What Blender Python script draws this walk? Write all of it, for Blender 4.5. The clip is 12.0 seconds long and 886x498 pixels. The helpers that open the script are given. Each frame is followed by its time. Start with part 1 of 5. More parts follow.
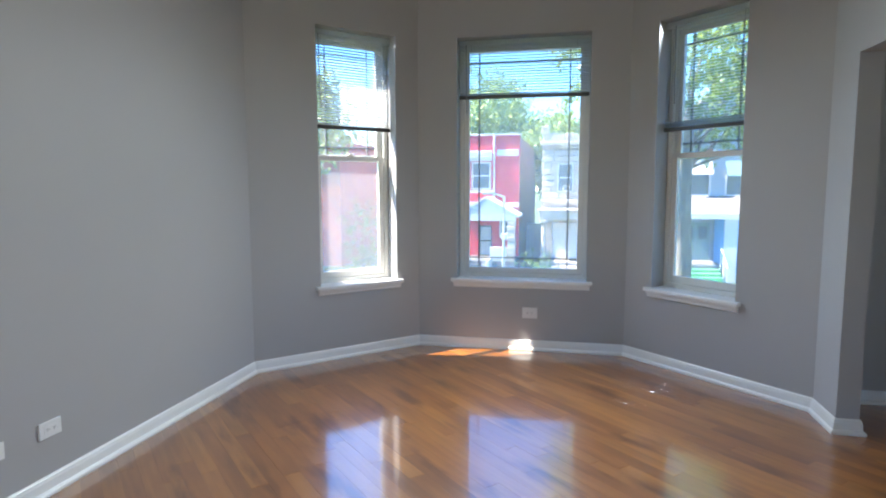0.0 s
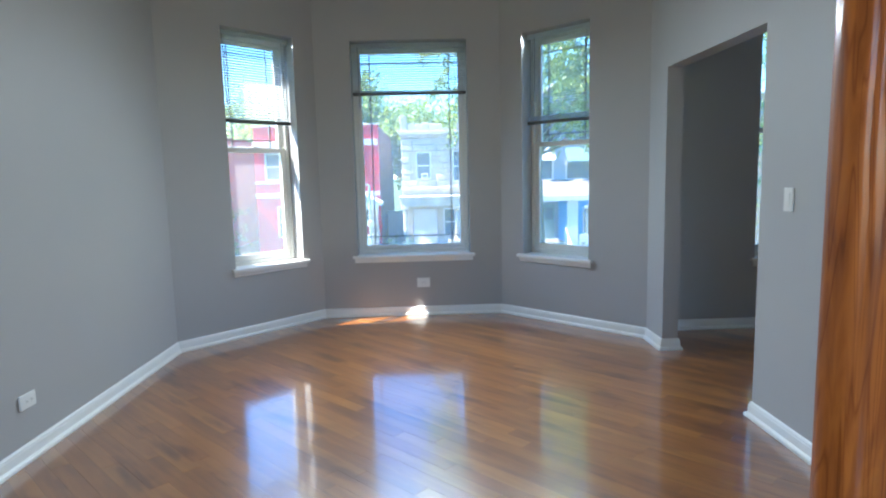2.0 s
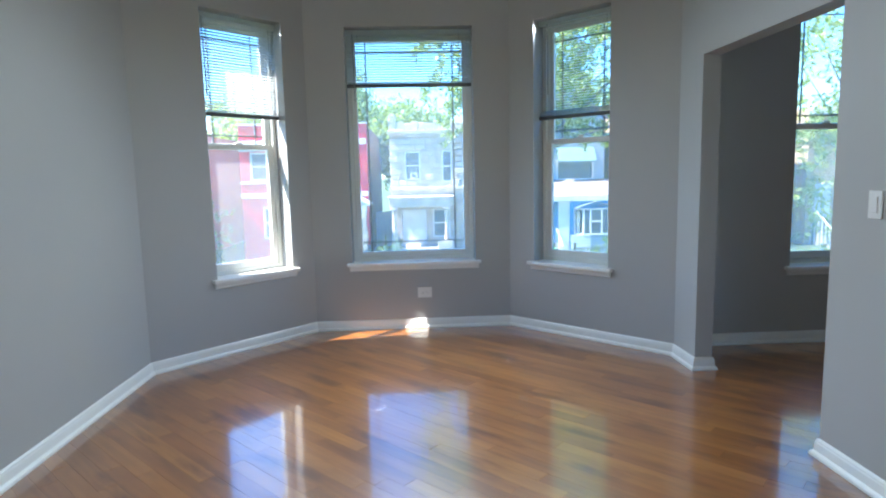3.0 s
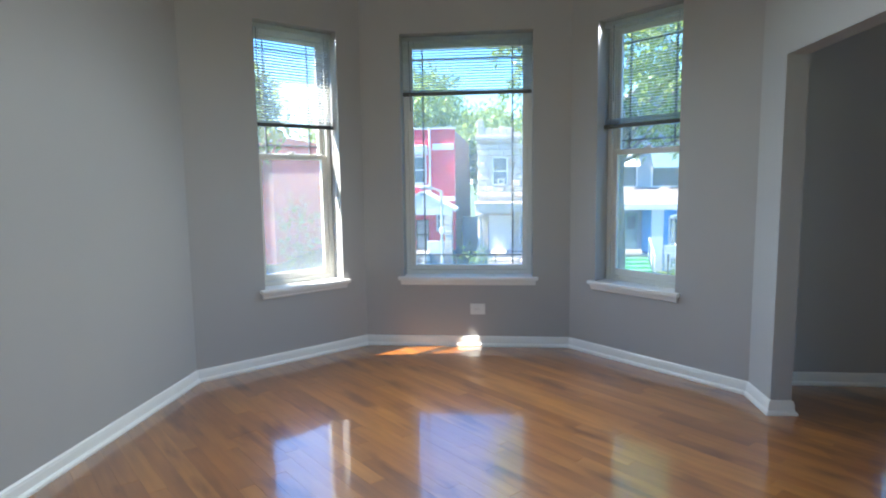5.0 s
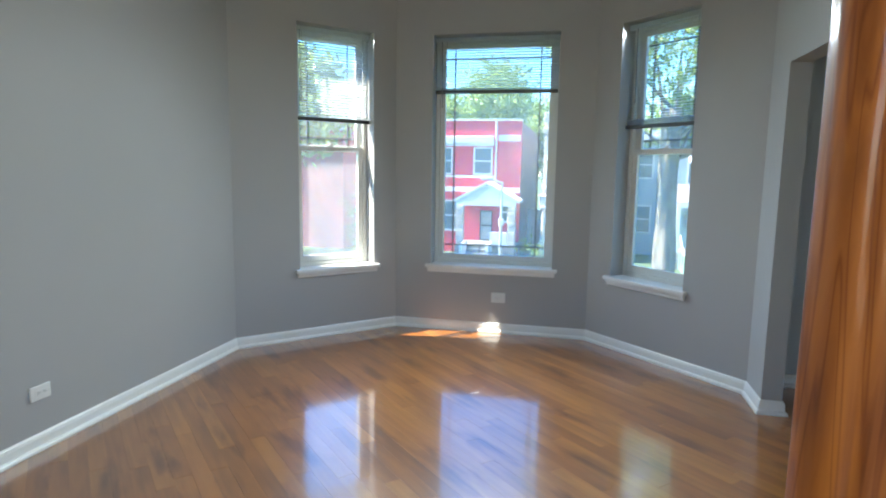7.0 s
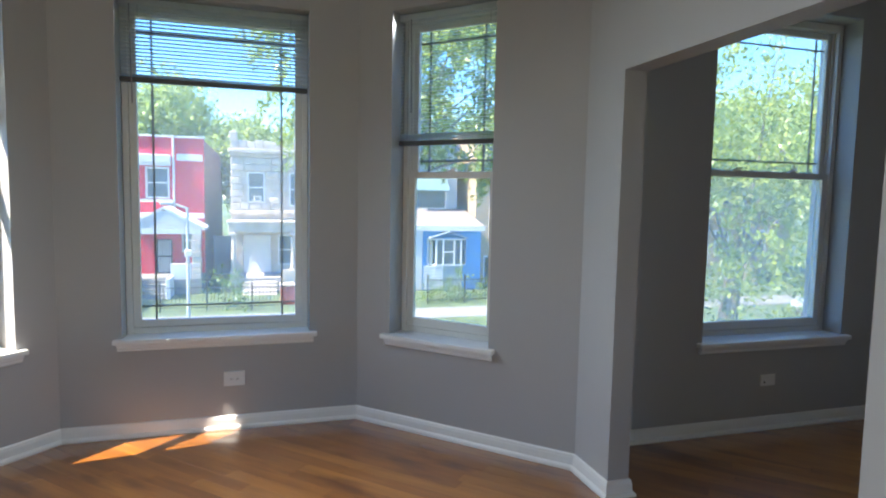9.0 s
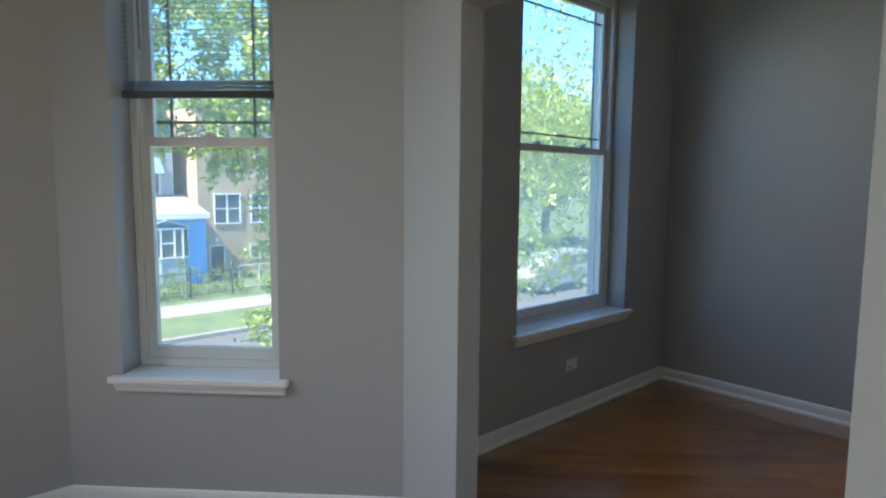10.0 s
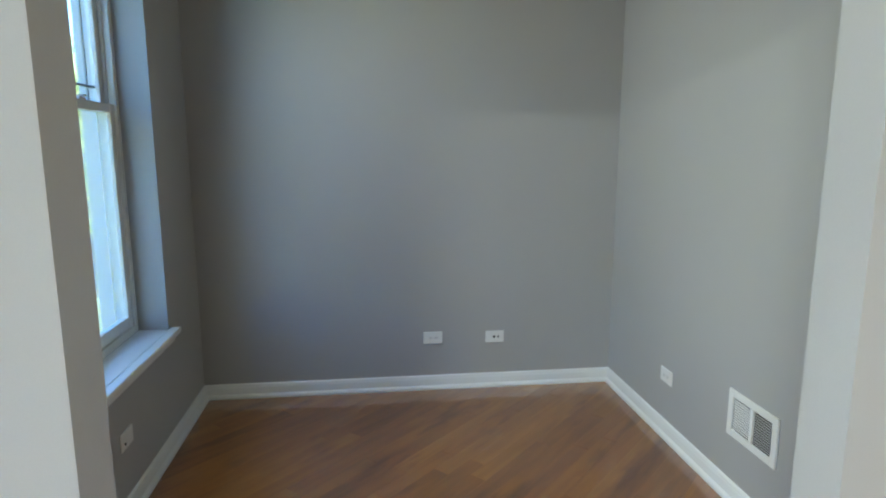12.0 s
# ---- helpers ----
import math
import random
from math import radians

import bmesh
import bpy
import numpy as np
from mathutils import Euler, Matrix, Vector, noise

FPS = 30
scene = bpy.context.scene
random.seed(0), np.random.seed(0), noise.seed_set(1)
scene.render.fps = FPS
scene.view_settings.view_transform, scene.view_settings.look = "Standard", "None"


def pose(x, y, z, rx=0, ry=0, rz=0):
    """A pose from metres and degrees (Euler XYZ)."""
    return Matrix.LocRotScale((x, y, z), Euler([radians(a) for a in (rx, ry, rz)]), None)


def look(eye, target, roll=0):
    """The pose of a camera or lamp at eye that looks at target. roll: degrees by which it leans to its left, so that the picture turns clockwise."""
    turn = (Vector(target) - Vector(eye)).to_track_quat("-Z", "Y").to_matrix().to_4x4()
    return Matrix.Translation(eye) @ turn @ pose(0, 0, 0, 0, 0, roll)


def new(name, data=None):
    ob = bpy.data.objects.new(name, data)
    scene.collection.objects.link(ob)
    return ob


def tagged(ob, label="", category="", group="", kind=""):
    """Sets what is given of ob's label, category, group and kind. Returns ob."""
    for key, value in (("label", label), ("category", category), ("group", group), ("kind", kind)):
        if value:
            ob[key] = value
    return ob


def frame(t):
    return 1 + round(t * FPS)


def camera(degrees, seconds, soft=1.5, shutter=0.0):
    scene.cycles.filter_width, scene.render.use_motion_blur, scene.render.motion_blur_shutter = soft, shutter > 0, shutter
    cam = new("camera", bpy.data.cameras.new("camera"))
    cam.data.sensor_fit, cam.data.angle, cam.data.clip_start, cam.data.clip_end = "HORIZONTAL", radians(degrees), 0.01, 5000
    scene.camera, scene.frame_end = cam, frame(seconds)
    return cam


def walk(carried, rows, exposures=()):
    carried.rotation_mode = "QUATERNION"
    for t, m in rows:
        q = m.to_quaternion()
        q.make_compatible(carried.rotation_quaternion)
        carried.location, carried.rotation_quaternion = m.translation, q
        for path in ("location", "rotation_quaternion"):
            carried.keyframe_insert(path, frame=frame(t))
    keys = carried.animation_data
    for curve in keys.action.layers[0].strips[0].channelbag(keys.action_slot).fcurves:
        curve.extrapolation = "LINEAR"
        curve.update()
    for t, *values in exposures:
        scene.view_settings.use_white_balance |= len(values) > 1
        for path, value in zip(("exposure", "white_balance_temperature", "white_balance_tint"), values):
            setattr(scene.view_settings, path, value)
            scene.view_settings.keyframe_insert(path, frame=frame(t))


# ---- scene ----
cam = camera(72.7, 12.0, soft=2.1)
PATH = [
    (0, (0.526, 0.189, 1.377), (0.106, 2.133, 1.171), -0.1),
    (0.5, (0.504, -0.07, 1.382), (0.276, 1.905, 1.162), -0.7),
    (1, (0.397, -0.327, 1.367), (0.298, 1.657, 1.137), -1.0),
    (1.5, (0.318, -0.523, 1.369), (0.306, 1.462, 1.129), -1.3),
    (2, (0.24, -0.553, 1.357), (0.288, 1.431, 1.11), -1.4),
    (2.5, (0.083, -0.354, 1.352), (0.176, 1.628, 1.098), -1.3),
    (4.3, (0.267, 0.441, 1.395), (0.291, 2.43, 1.183), -1.0),
    (4.5, (0.286, 0.425, 1.399), (0.269, 2.414, 1.189), -1.1),
    (5, (0.429, 0.203, 1.41), (0.219, 2.179, 1.182), -0.8),
    (5.5, (0.621, 0.02, 1.425), (0.199, 1.959, 1.176), -0.8),
    (6, (0.845, -0.097, 1.422), (0.287, 1.805, 1.154), -0.3),
    (6.5, (0.957, -0.121, 1.438), (0.399, 1.781, 1.166), 0.2),
    (6.7, (0.932, -0.104, 1.44), (0.412, 1.808, 1.169), 0.5),
    (8.5, (0.419, 0.894, 1.46), (0.648, 2.872, 1.28), 1.4),
    (9, (0.356, 1.337, 1.462), (0.931, 3.245, 1.295), 1.1),
    (9.5, (0.412, 1.818, 1.438), (1.372, 3.564, 1.261), 0.7),
    (10, (0.437, 2.245, 1.424), (1.778, 3.714, 1.216), 0.5),
    (10.5, (0.573, 2.633, 1.41), (2.227, 3.731, 1.174), 0.5),
    (11, (0.733, 2.96, 1.413), (2.606, 3.63, 1.154), 0.5),
    (11.5, (0.871, 3.266, 1.474), (2.838, 3.464, 1.17), 0.3),
    (12, (1.097, 3.422, 1.488), (3.054, 3.183, 1.153), 0.0),
]
walk(cam, [(t, look(eye, target, roll)) for t, eye, target, roll in PATH],
     exposures=[(0, 2.52, 6180, 12), (1.2, 2.54, 5960, 9), (2.5, 2.57, 5780, 6), (4.4, 2.47, 6080, 7), (5.3, 2.5, 6170, 9), (6.7, 2.56, 6130, 4), (8.5, 2.37, 6330, 12), (9.5, 2.24, 6610, 12), (10.5, 2.46, 6700, 5), (11.2, 2.95, 6830, 5), (12, 3.31, 6830, 5)])

# ---- world, sun ----
SOUTH = -3.2
SUN_TO = Vector((-0.987 * math.cos(radians(53.2)), -0.153 * math.cos(radians(53.2)), math.sin(radians(53.2)))).normalized()
world = bpy.data.worlds.new("sky")
scene.world = world
world.use_nodes = True
wn = world.node_tree.nodes
sky = wn.new("ShaderNodeTexSky")
sky.sky_type, sky.sun_disc = "NISHITA", False
sky.sun_elevation = radians(53.2)
sky.ozone_density, sky.dust_density, sky.air_density = 6.0, 0.0, 1.0
sky.sun_rotation = math.atan2(SUN_TO.x, SUN_TO.y)
deep = wn.new("ShaderNodeHueSaturation")
deep.inputs["Saturation"].default_value, deep.inputs["Hue"].default_value = 1.22, 0.505
world.node_tree.links.new(sky.outputs[0], deep.inputs["Color"])
world.node_tree.links.new(deep.outputs[0], wn["Background"].inputs[0])
wn["Background"].inputs[1].default_value = 0.15
sun = new("sun", bpy.data.lights.new("sun", "SUN"))
sun.data.energy, sun.data.angle, sun.data.color = 4.8, radians(0.5), (1.0, 0.92, 0.80)
sun.matrix_world = look((0, 0, 30), tuple(Vector((0, 0, 30)) - SUN_TO))


def area_lamp(name, x, y, z, yaw, down, width, height, watts, spread, colour):
    """An area lamp in a wall opening: the sky's light, or added fill; it shines along yaw, tipped down by some degrees.
    """
    ob = new(name, bpy.data.lights.new(name, "AREA"))
    ob.data.shape, ob.data.size, ob.data.size_y = "RECTANGLE", width, height
    ob.data.energy, ob.data.color, ob.data.spread = watts, colour, radians(spread)
    ob.matrix_world = pose(x, y, z, 90 - down, 0, yaw)
    return ob


SKY_TINT = (0.82, 0.915, 0.95)
area_lamp("sky_light_left", -1.175, 4.884, 2.57, 223.5, 36, 0.62, 0.08, 3.9, 98, SKY_TINT)
area_lamp("sky_light_centre", 0.106, 5.305, 2.57, 180, 38, 1.0, 0.08, 3.7, 98, SKY_TINT)
area_lamp("sky_light_right", 1.395, 4.884, 2.57, 135.7, 38, 0.62, 0.08, 3.3, 98, SKY_TINT)
area_lamp("sky_light_alcove", 3.45, 4.46, 2.63, 180, 34, 0.85, 0.08, 1.8, 120, (0.85, 0.93, 0.94))
area_lamp("sky_light_south", 0.1, SOUTH + 0.02, 1.6, 0, 0, 2.0, 1.8, 4, 170, (0.98, 0.97, 0.86))
# Added fill at an invented, unseen side opening; it brightens the left wall.
area_lamp("side_fill_light", 1.97, -1.9, 1.7, 90, 0, 0.9, 1.6, 5, 170, (1.0, 0.96, 0.84))

# ---- materials ----
def ramp2(nt, fac, c0, c1, p0=0.3, p1=0.7):
    r = nt.nodes.new("ShaderNodeValToRGB")
    r.color_ramp.elements[0].position, r.color_ramp.elements[1].position = p0, p1
    r.color_ramp.elements[0].color, r.color_ramp.elements[1].color = (*c0, 1), (*c1, 1)
    nt.links.new(fac, r.inputs[0])
    return r.outputs[0]


def mat(name, col, rough=0.5, metal=0.0, var=0.1, scale=3.0, fine=90.0, bump=0.05, coat=0.0, stretch=(1, 1, 1), spec=0.5):
    """Procedural paint, stone or plastic: two scales of colour variation and a fine relief."""
    m = bpy.data.materials.new(name)
    m.use_nodes = True
    nt = m.node_tree
    b = nt.nodes["Principled BSDF"]
    b.inputs["Roughness"].default_value, b.inputs["Metallic"].default_value = rough, metal
    b.inputs["Coat Weight"].default_value, b.inputs["Coat Roughness"].default_value = coat, 0.08
    b.inputs["Specular IOR Level"].default_value = spec
    g = nt.nodes.new("ShaderNodeNewGeometry")
    mp = nt.nodes.new("ShaderNodeMapping")
    mp.inputs["Scale"].default_value = stretch
    nt.links.new(g.outputs["Position"], mp.inputs[0])
    n1, n2 = nt.nodes.new("ShaderNodeTexNoise"), nt.nodes.new("ShaderNodeTexNoise")
    n1.inputs["Scale"].default_value, n1.inputs["Detail"].default_value = scale, 4
    n2.inputs["Scale"].default_value, n2.inputs["Detail"].default_value = fine, 3
    for n in (n1, n2):
        nt.links.new(mp.outputs[0], n.inputs["Vector"])
    mix = nt.nodes.new("ShaderNodeMath")
    mix.operation = "MULTIPLY_ADD"
    mix.inputs[1].default_value = 0.35
    nt.links.new(n2.outputs[0], mix.inputs[0])
    half = nt.nodes.new("ShaderNodeMath")
    half.operation = "MULTIPLY"
    half.inputs[1].default_value = 0.65
    nt.links.new(n1.outputs[0], half.inputs[0])
    nt.links.new(half.outputs[0], mix.inputs[2])
    c0 = tuple(max(0, c * (1 - var)) for c in col)
    c1 = tuple(min(1, c * (1 + var)) for c in col)
    nt.links.new(ramp2(nt, mix.outputs[0], c0, c1), b.inputs["Base Color"])
    if bump:
        bp = nt.nodes.new("ShaderNodeBump")
        bp.inputs["Strength"].default_value, bp.inputs["Distance"].default_value = bump, 0.01
        nt.links.new(n2.outputs[0], bp.inputs["Height"])
        nt.links.new(bp.outputs[0], b.inputs["Normal"])
    return m


def floor_mat():
    """Lacquered oak strips at 45 degrees; every strip has its own tone."""
    m = bpy.data.materials.new("lacquered_oak")
    m.use_nodes = True
    nt = m.node_tree
    b = nt.nodes["Principled BSDF"]
    g = nt.nodes.new("ShaderNodeNewGeometry")
    oi = nt.nodes.new("ShaderNodeObjectInfo")
    add = nt.nodes.new("ShaderNodeMath")
    add.operation = "ADD"
    nt.links.new(oi.outputs["Random"], add.inputs[0])
    nt.links.new(g.outputs["Random Per Island"], add.inputs[1])
    fr = nt.nodes.new("ShaderNodeMath")
    fr.operation = "FRACT"
    nt.links.new(add.outputs[0], fr.inputs[0])
    mp = nt.nodes.new("ShaderNodeMapping")
    mp.inputs["Rotation"].default_value = (0, 0, -BOARD_ANGLE)
    nt.links.new(g.outputs["Position"], mp.inputs[0])
    comb = nt.nodes.new("ShaderNodeCombineXYZ")
    mul = nt.nodes.new("ShaderNodeMath")
    mul.operation = "MULTIPLY"
    mul.inputs[1].default_value = 37.0
    nt.links.new(fr.outputs[0], mul.inputs[0])
    nt.links.new(mul.outputs[0], comb.inputs[2])
    va = nt.nodes.new("ShaderNodeVectorMath")
    nt.links.new(mp.outputs[0], va.inputs[0])
    nt.links.new(comb.outputs[0], va.inputs[1])
    st = nt.nodes.new("ShaderNodeMapping")
    st.inputs["Scale"].default_value = (1.6, 26, 1)
    nt.links.new(va.outputs[0], st.inputs[0])
    grain = nt.nodes.new("ShaderNodeTexNoise")
    grain.inputs["Scale"].default_value, grain.inputs["Detail"].default_value, grain.inputs["Distortion"].default_value = 1.0, 6, 0.6
    nt.links.new(st.outputs[0], grain.inputs["Vector"])
    st2 = nt.nodes.new("ShaderNodeMapping")
    st2.inputs["Scale"].default_value = (2.2, 7, 1)
    nt.links.new(va.outputs[0], st2.inputs[0])
    cloud = nt.nodes.new("ShaderNodeTexNoise")
    cloud.inputs["Scale"].default_value, cloud.inputs["Detail"].default_value = 1.0, 3
    nt.links.new(st2.outputs[0], cloud.inputs["Vector"])
    tone = nt.nodes.new("ShaderNodeValToRGB")
    el = tone.color_ramp.elements
    el[0].position, el[0].color = 0.0, (0.212, 0.074, 0.0105, 1)
    el[1].position, el[1].color = 1.0, (0.325, 0.130, 0.0215, 1)
    e = el.new(0.25)
    e.color = (0.244, 0.087, 0.0125, 1)
    e = el.new(0.7)
    e.color = (0.280, 0.105, 0.0160, 1)
    nt.links.new(fr.outputs[0], tone.inputs[0])
    gr = ramp2(nt, grain.outputs[0], (0.84, 0.81, 0.77), (1.06, 1.06, 1.06), 0.3, 0.62)
    cl = ramp2(nt, cloud.outputs[0], (0.78, 0.76, 0.74), (1.12, 1.12, 1.12), 0.28, 0.62)
    smudge = nt.nodes.new("ShaderNodeTexNoise")
    smudge.inputs["Scale"].default_value, smudge.inputs["Detail"].default_value = 1.0, 4
    st3 = nt.nodes.new("ShaderNodeMapping")
    st3.inputs["Scale"].default_value = (1.5, 6.0, 1)
    nt.links.new(mp.outputs[0], st3.inputs[0])
    nt.links.new(st3.outputs[0], smudge.inputs["Vector"])
    sm = ramp2(nt, smudge.outputs[0], (0.55, 0.47, 0.4), (1.0, 1.0, 1.0), 0.32, 0.44)
    col = tone.outputs[0]
    for other in (gr, cl, sm):
        mx = nt.nodes.new("ShaderNodeMix")
        mx.data_type, mx.blend_type = "RGBA", "MULTIPLY"
        mx.inputs["Factor"].default_value = 1.0
        nt.links.new(col, mx.inputs["A"])
        nt.links.new(other, mx.inputs["B"])
        col = mx.outputs["Result"]
    nt.links.new(col, b.inputs["Base Color"])
    b.inputs["Roughness"].default_value, b.inputs["Specular IOR Level"].default_value = 0.28, 0.5
    b.inputs["Coat Weight"].default_value, b.inputs["Coat Roughness"].default_value, b.inputs["Coat IOR"].default_value = 1.0, 0.085, 1.85
    wob = nt.nodes.new("ShaderNodeTexNoise")
    wob.inputs["Scale"].default_value, wob.inputs["Detail"].default_value = 9.0, 2
    nt.links.new(mp.outputs[0], wob.inputs["Vector"])
    bp = nt.nodes.new("ShaderNodeBump")
    bp.inputs["Strength"].default_value, bp.inputs["Distance"].default_value = 0.04, 0.01
    nt.links.new(wob.outputs[0], bp.inputs["Height"])
    nt.links.new(bp.outputs[0], b.inputs["Normal"])
    nt.links.new(bp.outputs[0], b.inputs["Coat Normal"])
    return m


def glass_mat(name, glare=0.06, tint=(0.95, 0.98, 0.98)):
    m = bpy.data.materials.new(name)
    m.use_nodes = True
    nt = m.node_tree
    nt.nodes.remove(nt.nodes["Principled BSDF"])
    tr, gl = nt.nodes.new("ShaderNodeBsdfTransparent"), nt.nodes.new("ShaderNodeBsdfGlossy")
    tr.inputs[0].default_value = (*tint, 1)
    gl.inputs["Roughness"].default_value = 0.2
    lw, mx = nt.nodes.new("ShaderNodeLayerWeight"), nt.nodes.new("ShaderNodeMixShader")
    pw = nt.nodes.new("ShaderNodeMath")
    pw.operation = "POWER"
    pw.inputs[1].default_value = 4.0
    nt.links.new(lw.outputs["Facing"], pw.inputs[0])
    fz = nt.nodes.new("ShaderNodeMath")
    fz.operation = "MULTIPLY_ADD"
    fz.inputs[1].default_value, fz.inputs[2].default_value = 0.8, 0.03
    nt.links.new(pw.outputs[0], fz.inputs[0])
    nt.links.new(fz.outputs[0], mx.inputs[0])
    # A translucent share put into the glass imitates veiling glare over the view.
    veil, veil_mix = nt.nodes.new("ShaderNodeBsdfTranslucent"), nt.nodes.new("ShaderNodeMixShader")
    veil.inputs[0].default_value = (0.85, 0.87, 0.88, 1)
    veil_mix.inputs[0].default_value = glare
    nt.links.new(tr.outputs[0], veil_mix.inputs[1])
    nt.links.new(veil.outputs[0], veil_mix.inputs[2])
    nt.links.new(veil_mix.outputs[0], mx.inputs[1])
    nt.links.new(gl.outputs[0], mx.inputs[2])
    nt.links.new(mx.outputs[0], nt.nodes["Material Output"].inputs[0])
    return m


def screen_mat(name, cover=0.3):
    """Fine pale insect gauze, mostly holes, that glows softly where the sun strikes it."""
    m = bpy.data.materials.new(name)
    m.use_nodes = True
    nt = m.node_tree
    nt.nodes.remove(nt.nodes["Principled BSDF"])
    tr, tl, mx = nt.nodes.new("ShaderNodeBsdfTransparent"), nt.nodes.new("ShaderNodeBsdfTranslucent"), nt.nodes.new("ShaderNodeMixShader")
    tl.inputs[0].default_value = (0.82, 0.82, 0.85, 1)
    mx.inputs[0].default_value = cover
    nt.links.new(tr.outputs[0], mx.inputs[1])
    nt.links.new(tl.outputs[0], mx.inputs[2])
    nt.links.new(mx.outputs[0], nt.nodes["Material Output"].inputs[0])
    return m


def slat_mat(name, col):
    """Thin white enamelled slats that let a little light through."""
    m = mat(name, col, 0.4, var=0.04, fine=40, bump=0)
    nt = m.node_tree
    tl, mx = nt.nodes.new("ShaderNodeBsdfTranslucent"), nt.nodes.new("ShaderNodeMixShader")
    tl.inputs[0].default_value = (*col, 1)
    mx.inputs[0].default_value = 0.8
    nt.links.new(nt.nodes["Principled BSDF"].outputs[0], mx.inputs[1])
    nt.links.new(tl.outputs[0], mx.inputs[2])
    nt.links.new(mx.outputs[0], nt.nodes["Material Output"].inputs[0])
    return m


def leaf_mat(name, c0, c1):
    m = bpy.data.materials.new(name)
    m.use_nodes = True
    nt = m.node_tree
    nt.nodes.remove(nt.nodes["Principled BSDF"])
    g = nt.nodes.new("ShaderNodeNewGeometry")
    col = ramp2(nt, g.outputs["Random Per Island"], c0, c1, 0.0, 1.0)
    df, tl, gl = nt.nodes.new("ShaderNodeBsdfDiffuse"), nt.nodes.new("ShaderNodeBsdfTranslucent"), nt.nodes.new("ShaderNodeBsdfGlossy")
    gl.inputs["Roughness"].default_value = 0.4
    mx, mz = nt.nodes.new("ShaderNodeMixShader"), nt.nodes.new("ShaderNodeMixShader")
    mx.inputs[0].default_value, mz.inputs[0].default_value = 0.55, 0.05
    nt.links.new(col, df.inputs[0])
    nt.links.new(col, tl.inputs[0])
    nt.links.new(df.outputs[0], mx.inputs[1])
    nt.links.new(tl.outputs[0], mx.inputs[2])
    nt.links.new(mx.outputs[0], mz.inputs[1])
    nt.links.new(gl.outputs[0], mz.inputs[2])
    nt.links.new(mz.outputs[0], nt.nodes["Material Output"].inputs[0])
    return m


def log_mat():
    """Varnished peeled pine: long grain, warm streaks, a few dark knots."""
    m = bpy.data.materials.new("varnished_pine")
    m.use_nodes = True
    nt = m.node_tree
    b = nt.nodes["Principled BSDF"]
    tc = nt.nodes.new("ShaderNodeTexCoord")
    mp = nt.nodes.new("ShaderNodeMapping")
    mp.inputs["Scale"].default_value = (24, 24, 2.0)
    nt.links.new(tc.outputs["Object"], mp.inputs[0])
    n1 = nt.nodes.new("ShaderNodeTexNoise")
    n1.inputs["Scale"].default_value, n1.inputs["Detail"].default_value, n1.inputs["Distortion"].default_value = 1.0, 7, 1.8
    nt.links.new(mp.outputs[0], n1.inputs["Vector"])
    mp2 = nt.nodes.new("ShaderNodeMapping")
    mp2.inputs["Scale"].default_value = (9, 9, 3.2)
    nt.links.new(tc.outputs["Object"], mp2.inputs[0])
    v = nt.nodes.new("ShaderNodeTexVoronoi")
    v.inputs["Scale"].default_value = 0.8
    nt.links.new(mp2.outputs[0], v.inputs["Vector"])
    base = nt.nodes.new("ShaderNodeValToRGB")
    el = base.color_ramp.elements
    el[0].position, el[0].color = 0.36, (0.30, 0.080, 0.0110, 1)
    el[1].position, el[1].color = 0.66, (0.50, 0.150, 0.0200, 1)
    e = el.new(0.5)
    e.color = (0.40, 0.112, 0.0150, 1)
    nt.links.new(n1.outputs[0], base.inputs[0])
    knot = ramp2(nt, v.outputs["Distance"], (0.3, 0.2, 0.14), (1, 1, 1), 0.03, 0.1)
    mx = nt.nodes.new("ShaderNodeMix")
    mx.data_type, mx.blend_type = "RGBA", "MULTIPLY"
    mx.inputs["Factor"].default_value = 1.0
    nt.links.new(base.outputs[0], mx.inputs["A"])
    nt.links.new(knot, mx.inputs["B"])
    mp3 = nt.nodes.new("ShaderNodeMapping")
    mp3.inputs["Scale"].default_value = (15, 15, 0.9)
    nt.links.new(tc.outputs["Object"], mp3.inputs[0])
    n3 = nt.nodes.new("ShaderNodeTexNoise")
    n3.inputs["Scale"].default_value, n3.inputs["Detail"].default_value, n3.inputs["Distortion"].default_value = 1.0, 2, 0.8
    nt.links.new(mp3.outputs[0], n3.inputs["Vector"])
    ring = nt.nodes.new("ShaderNodeMath")
    ring.operation = "PINGPONG"
    ring.inputs[1].default_value = 0.055
    nt.links.new(n3.outputs[0], ring.inputs[0])
    lines = ramp2(nt, ring.outputs[0], (0.66, 0.56, 0.45), (1, 1, 1), 0.0, 0.016)
    mx2 = nt.nodes.new("ShaderNodeMix")
    mx2.data_type, mx2.blend_type = "RGBA", "MULTIPLY"
    mx2.inputs["Factor"].default_value = 1.0
    nt.links.new(mx.outputs["Result"], mx2.inputs["A"])
    nt.links.new(lines, mx2.inputs["B"])
    nt.links.new(mx2.outputs["Result"], b.inputs["Base Color"])
    b.inputs["Roughness"].default_value, b.inputs["Specular IOR Level"].default_value = 0.55, 0.25
    b.inputs["Coat Weight"].default_value, b.inputs["Coat Roughness"].default_value = 0.45, 0.14
    bp = nt.nodes.new("ShaderNodeBump")
    bp.inputs["Strength"].default_value, bp.inputs["Distance"].default_value = 0.12, 0.01
    nt.links.new(n1.outputs[0], bp.inputs["Height"])
    nt.links.new(bp.outputs[0], b.inputs["Normal"])
    return m


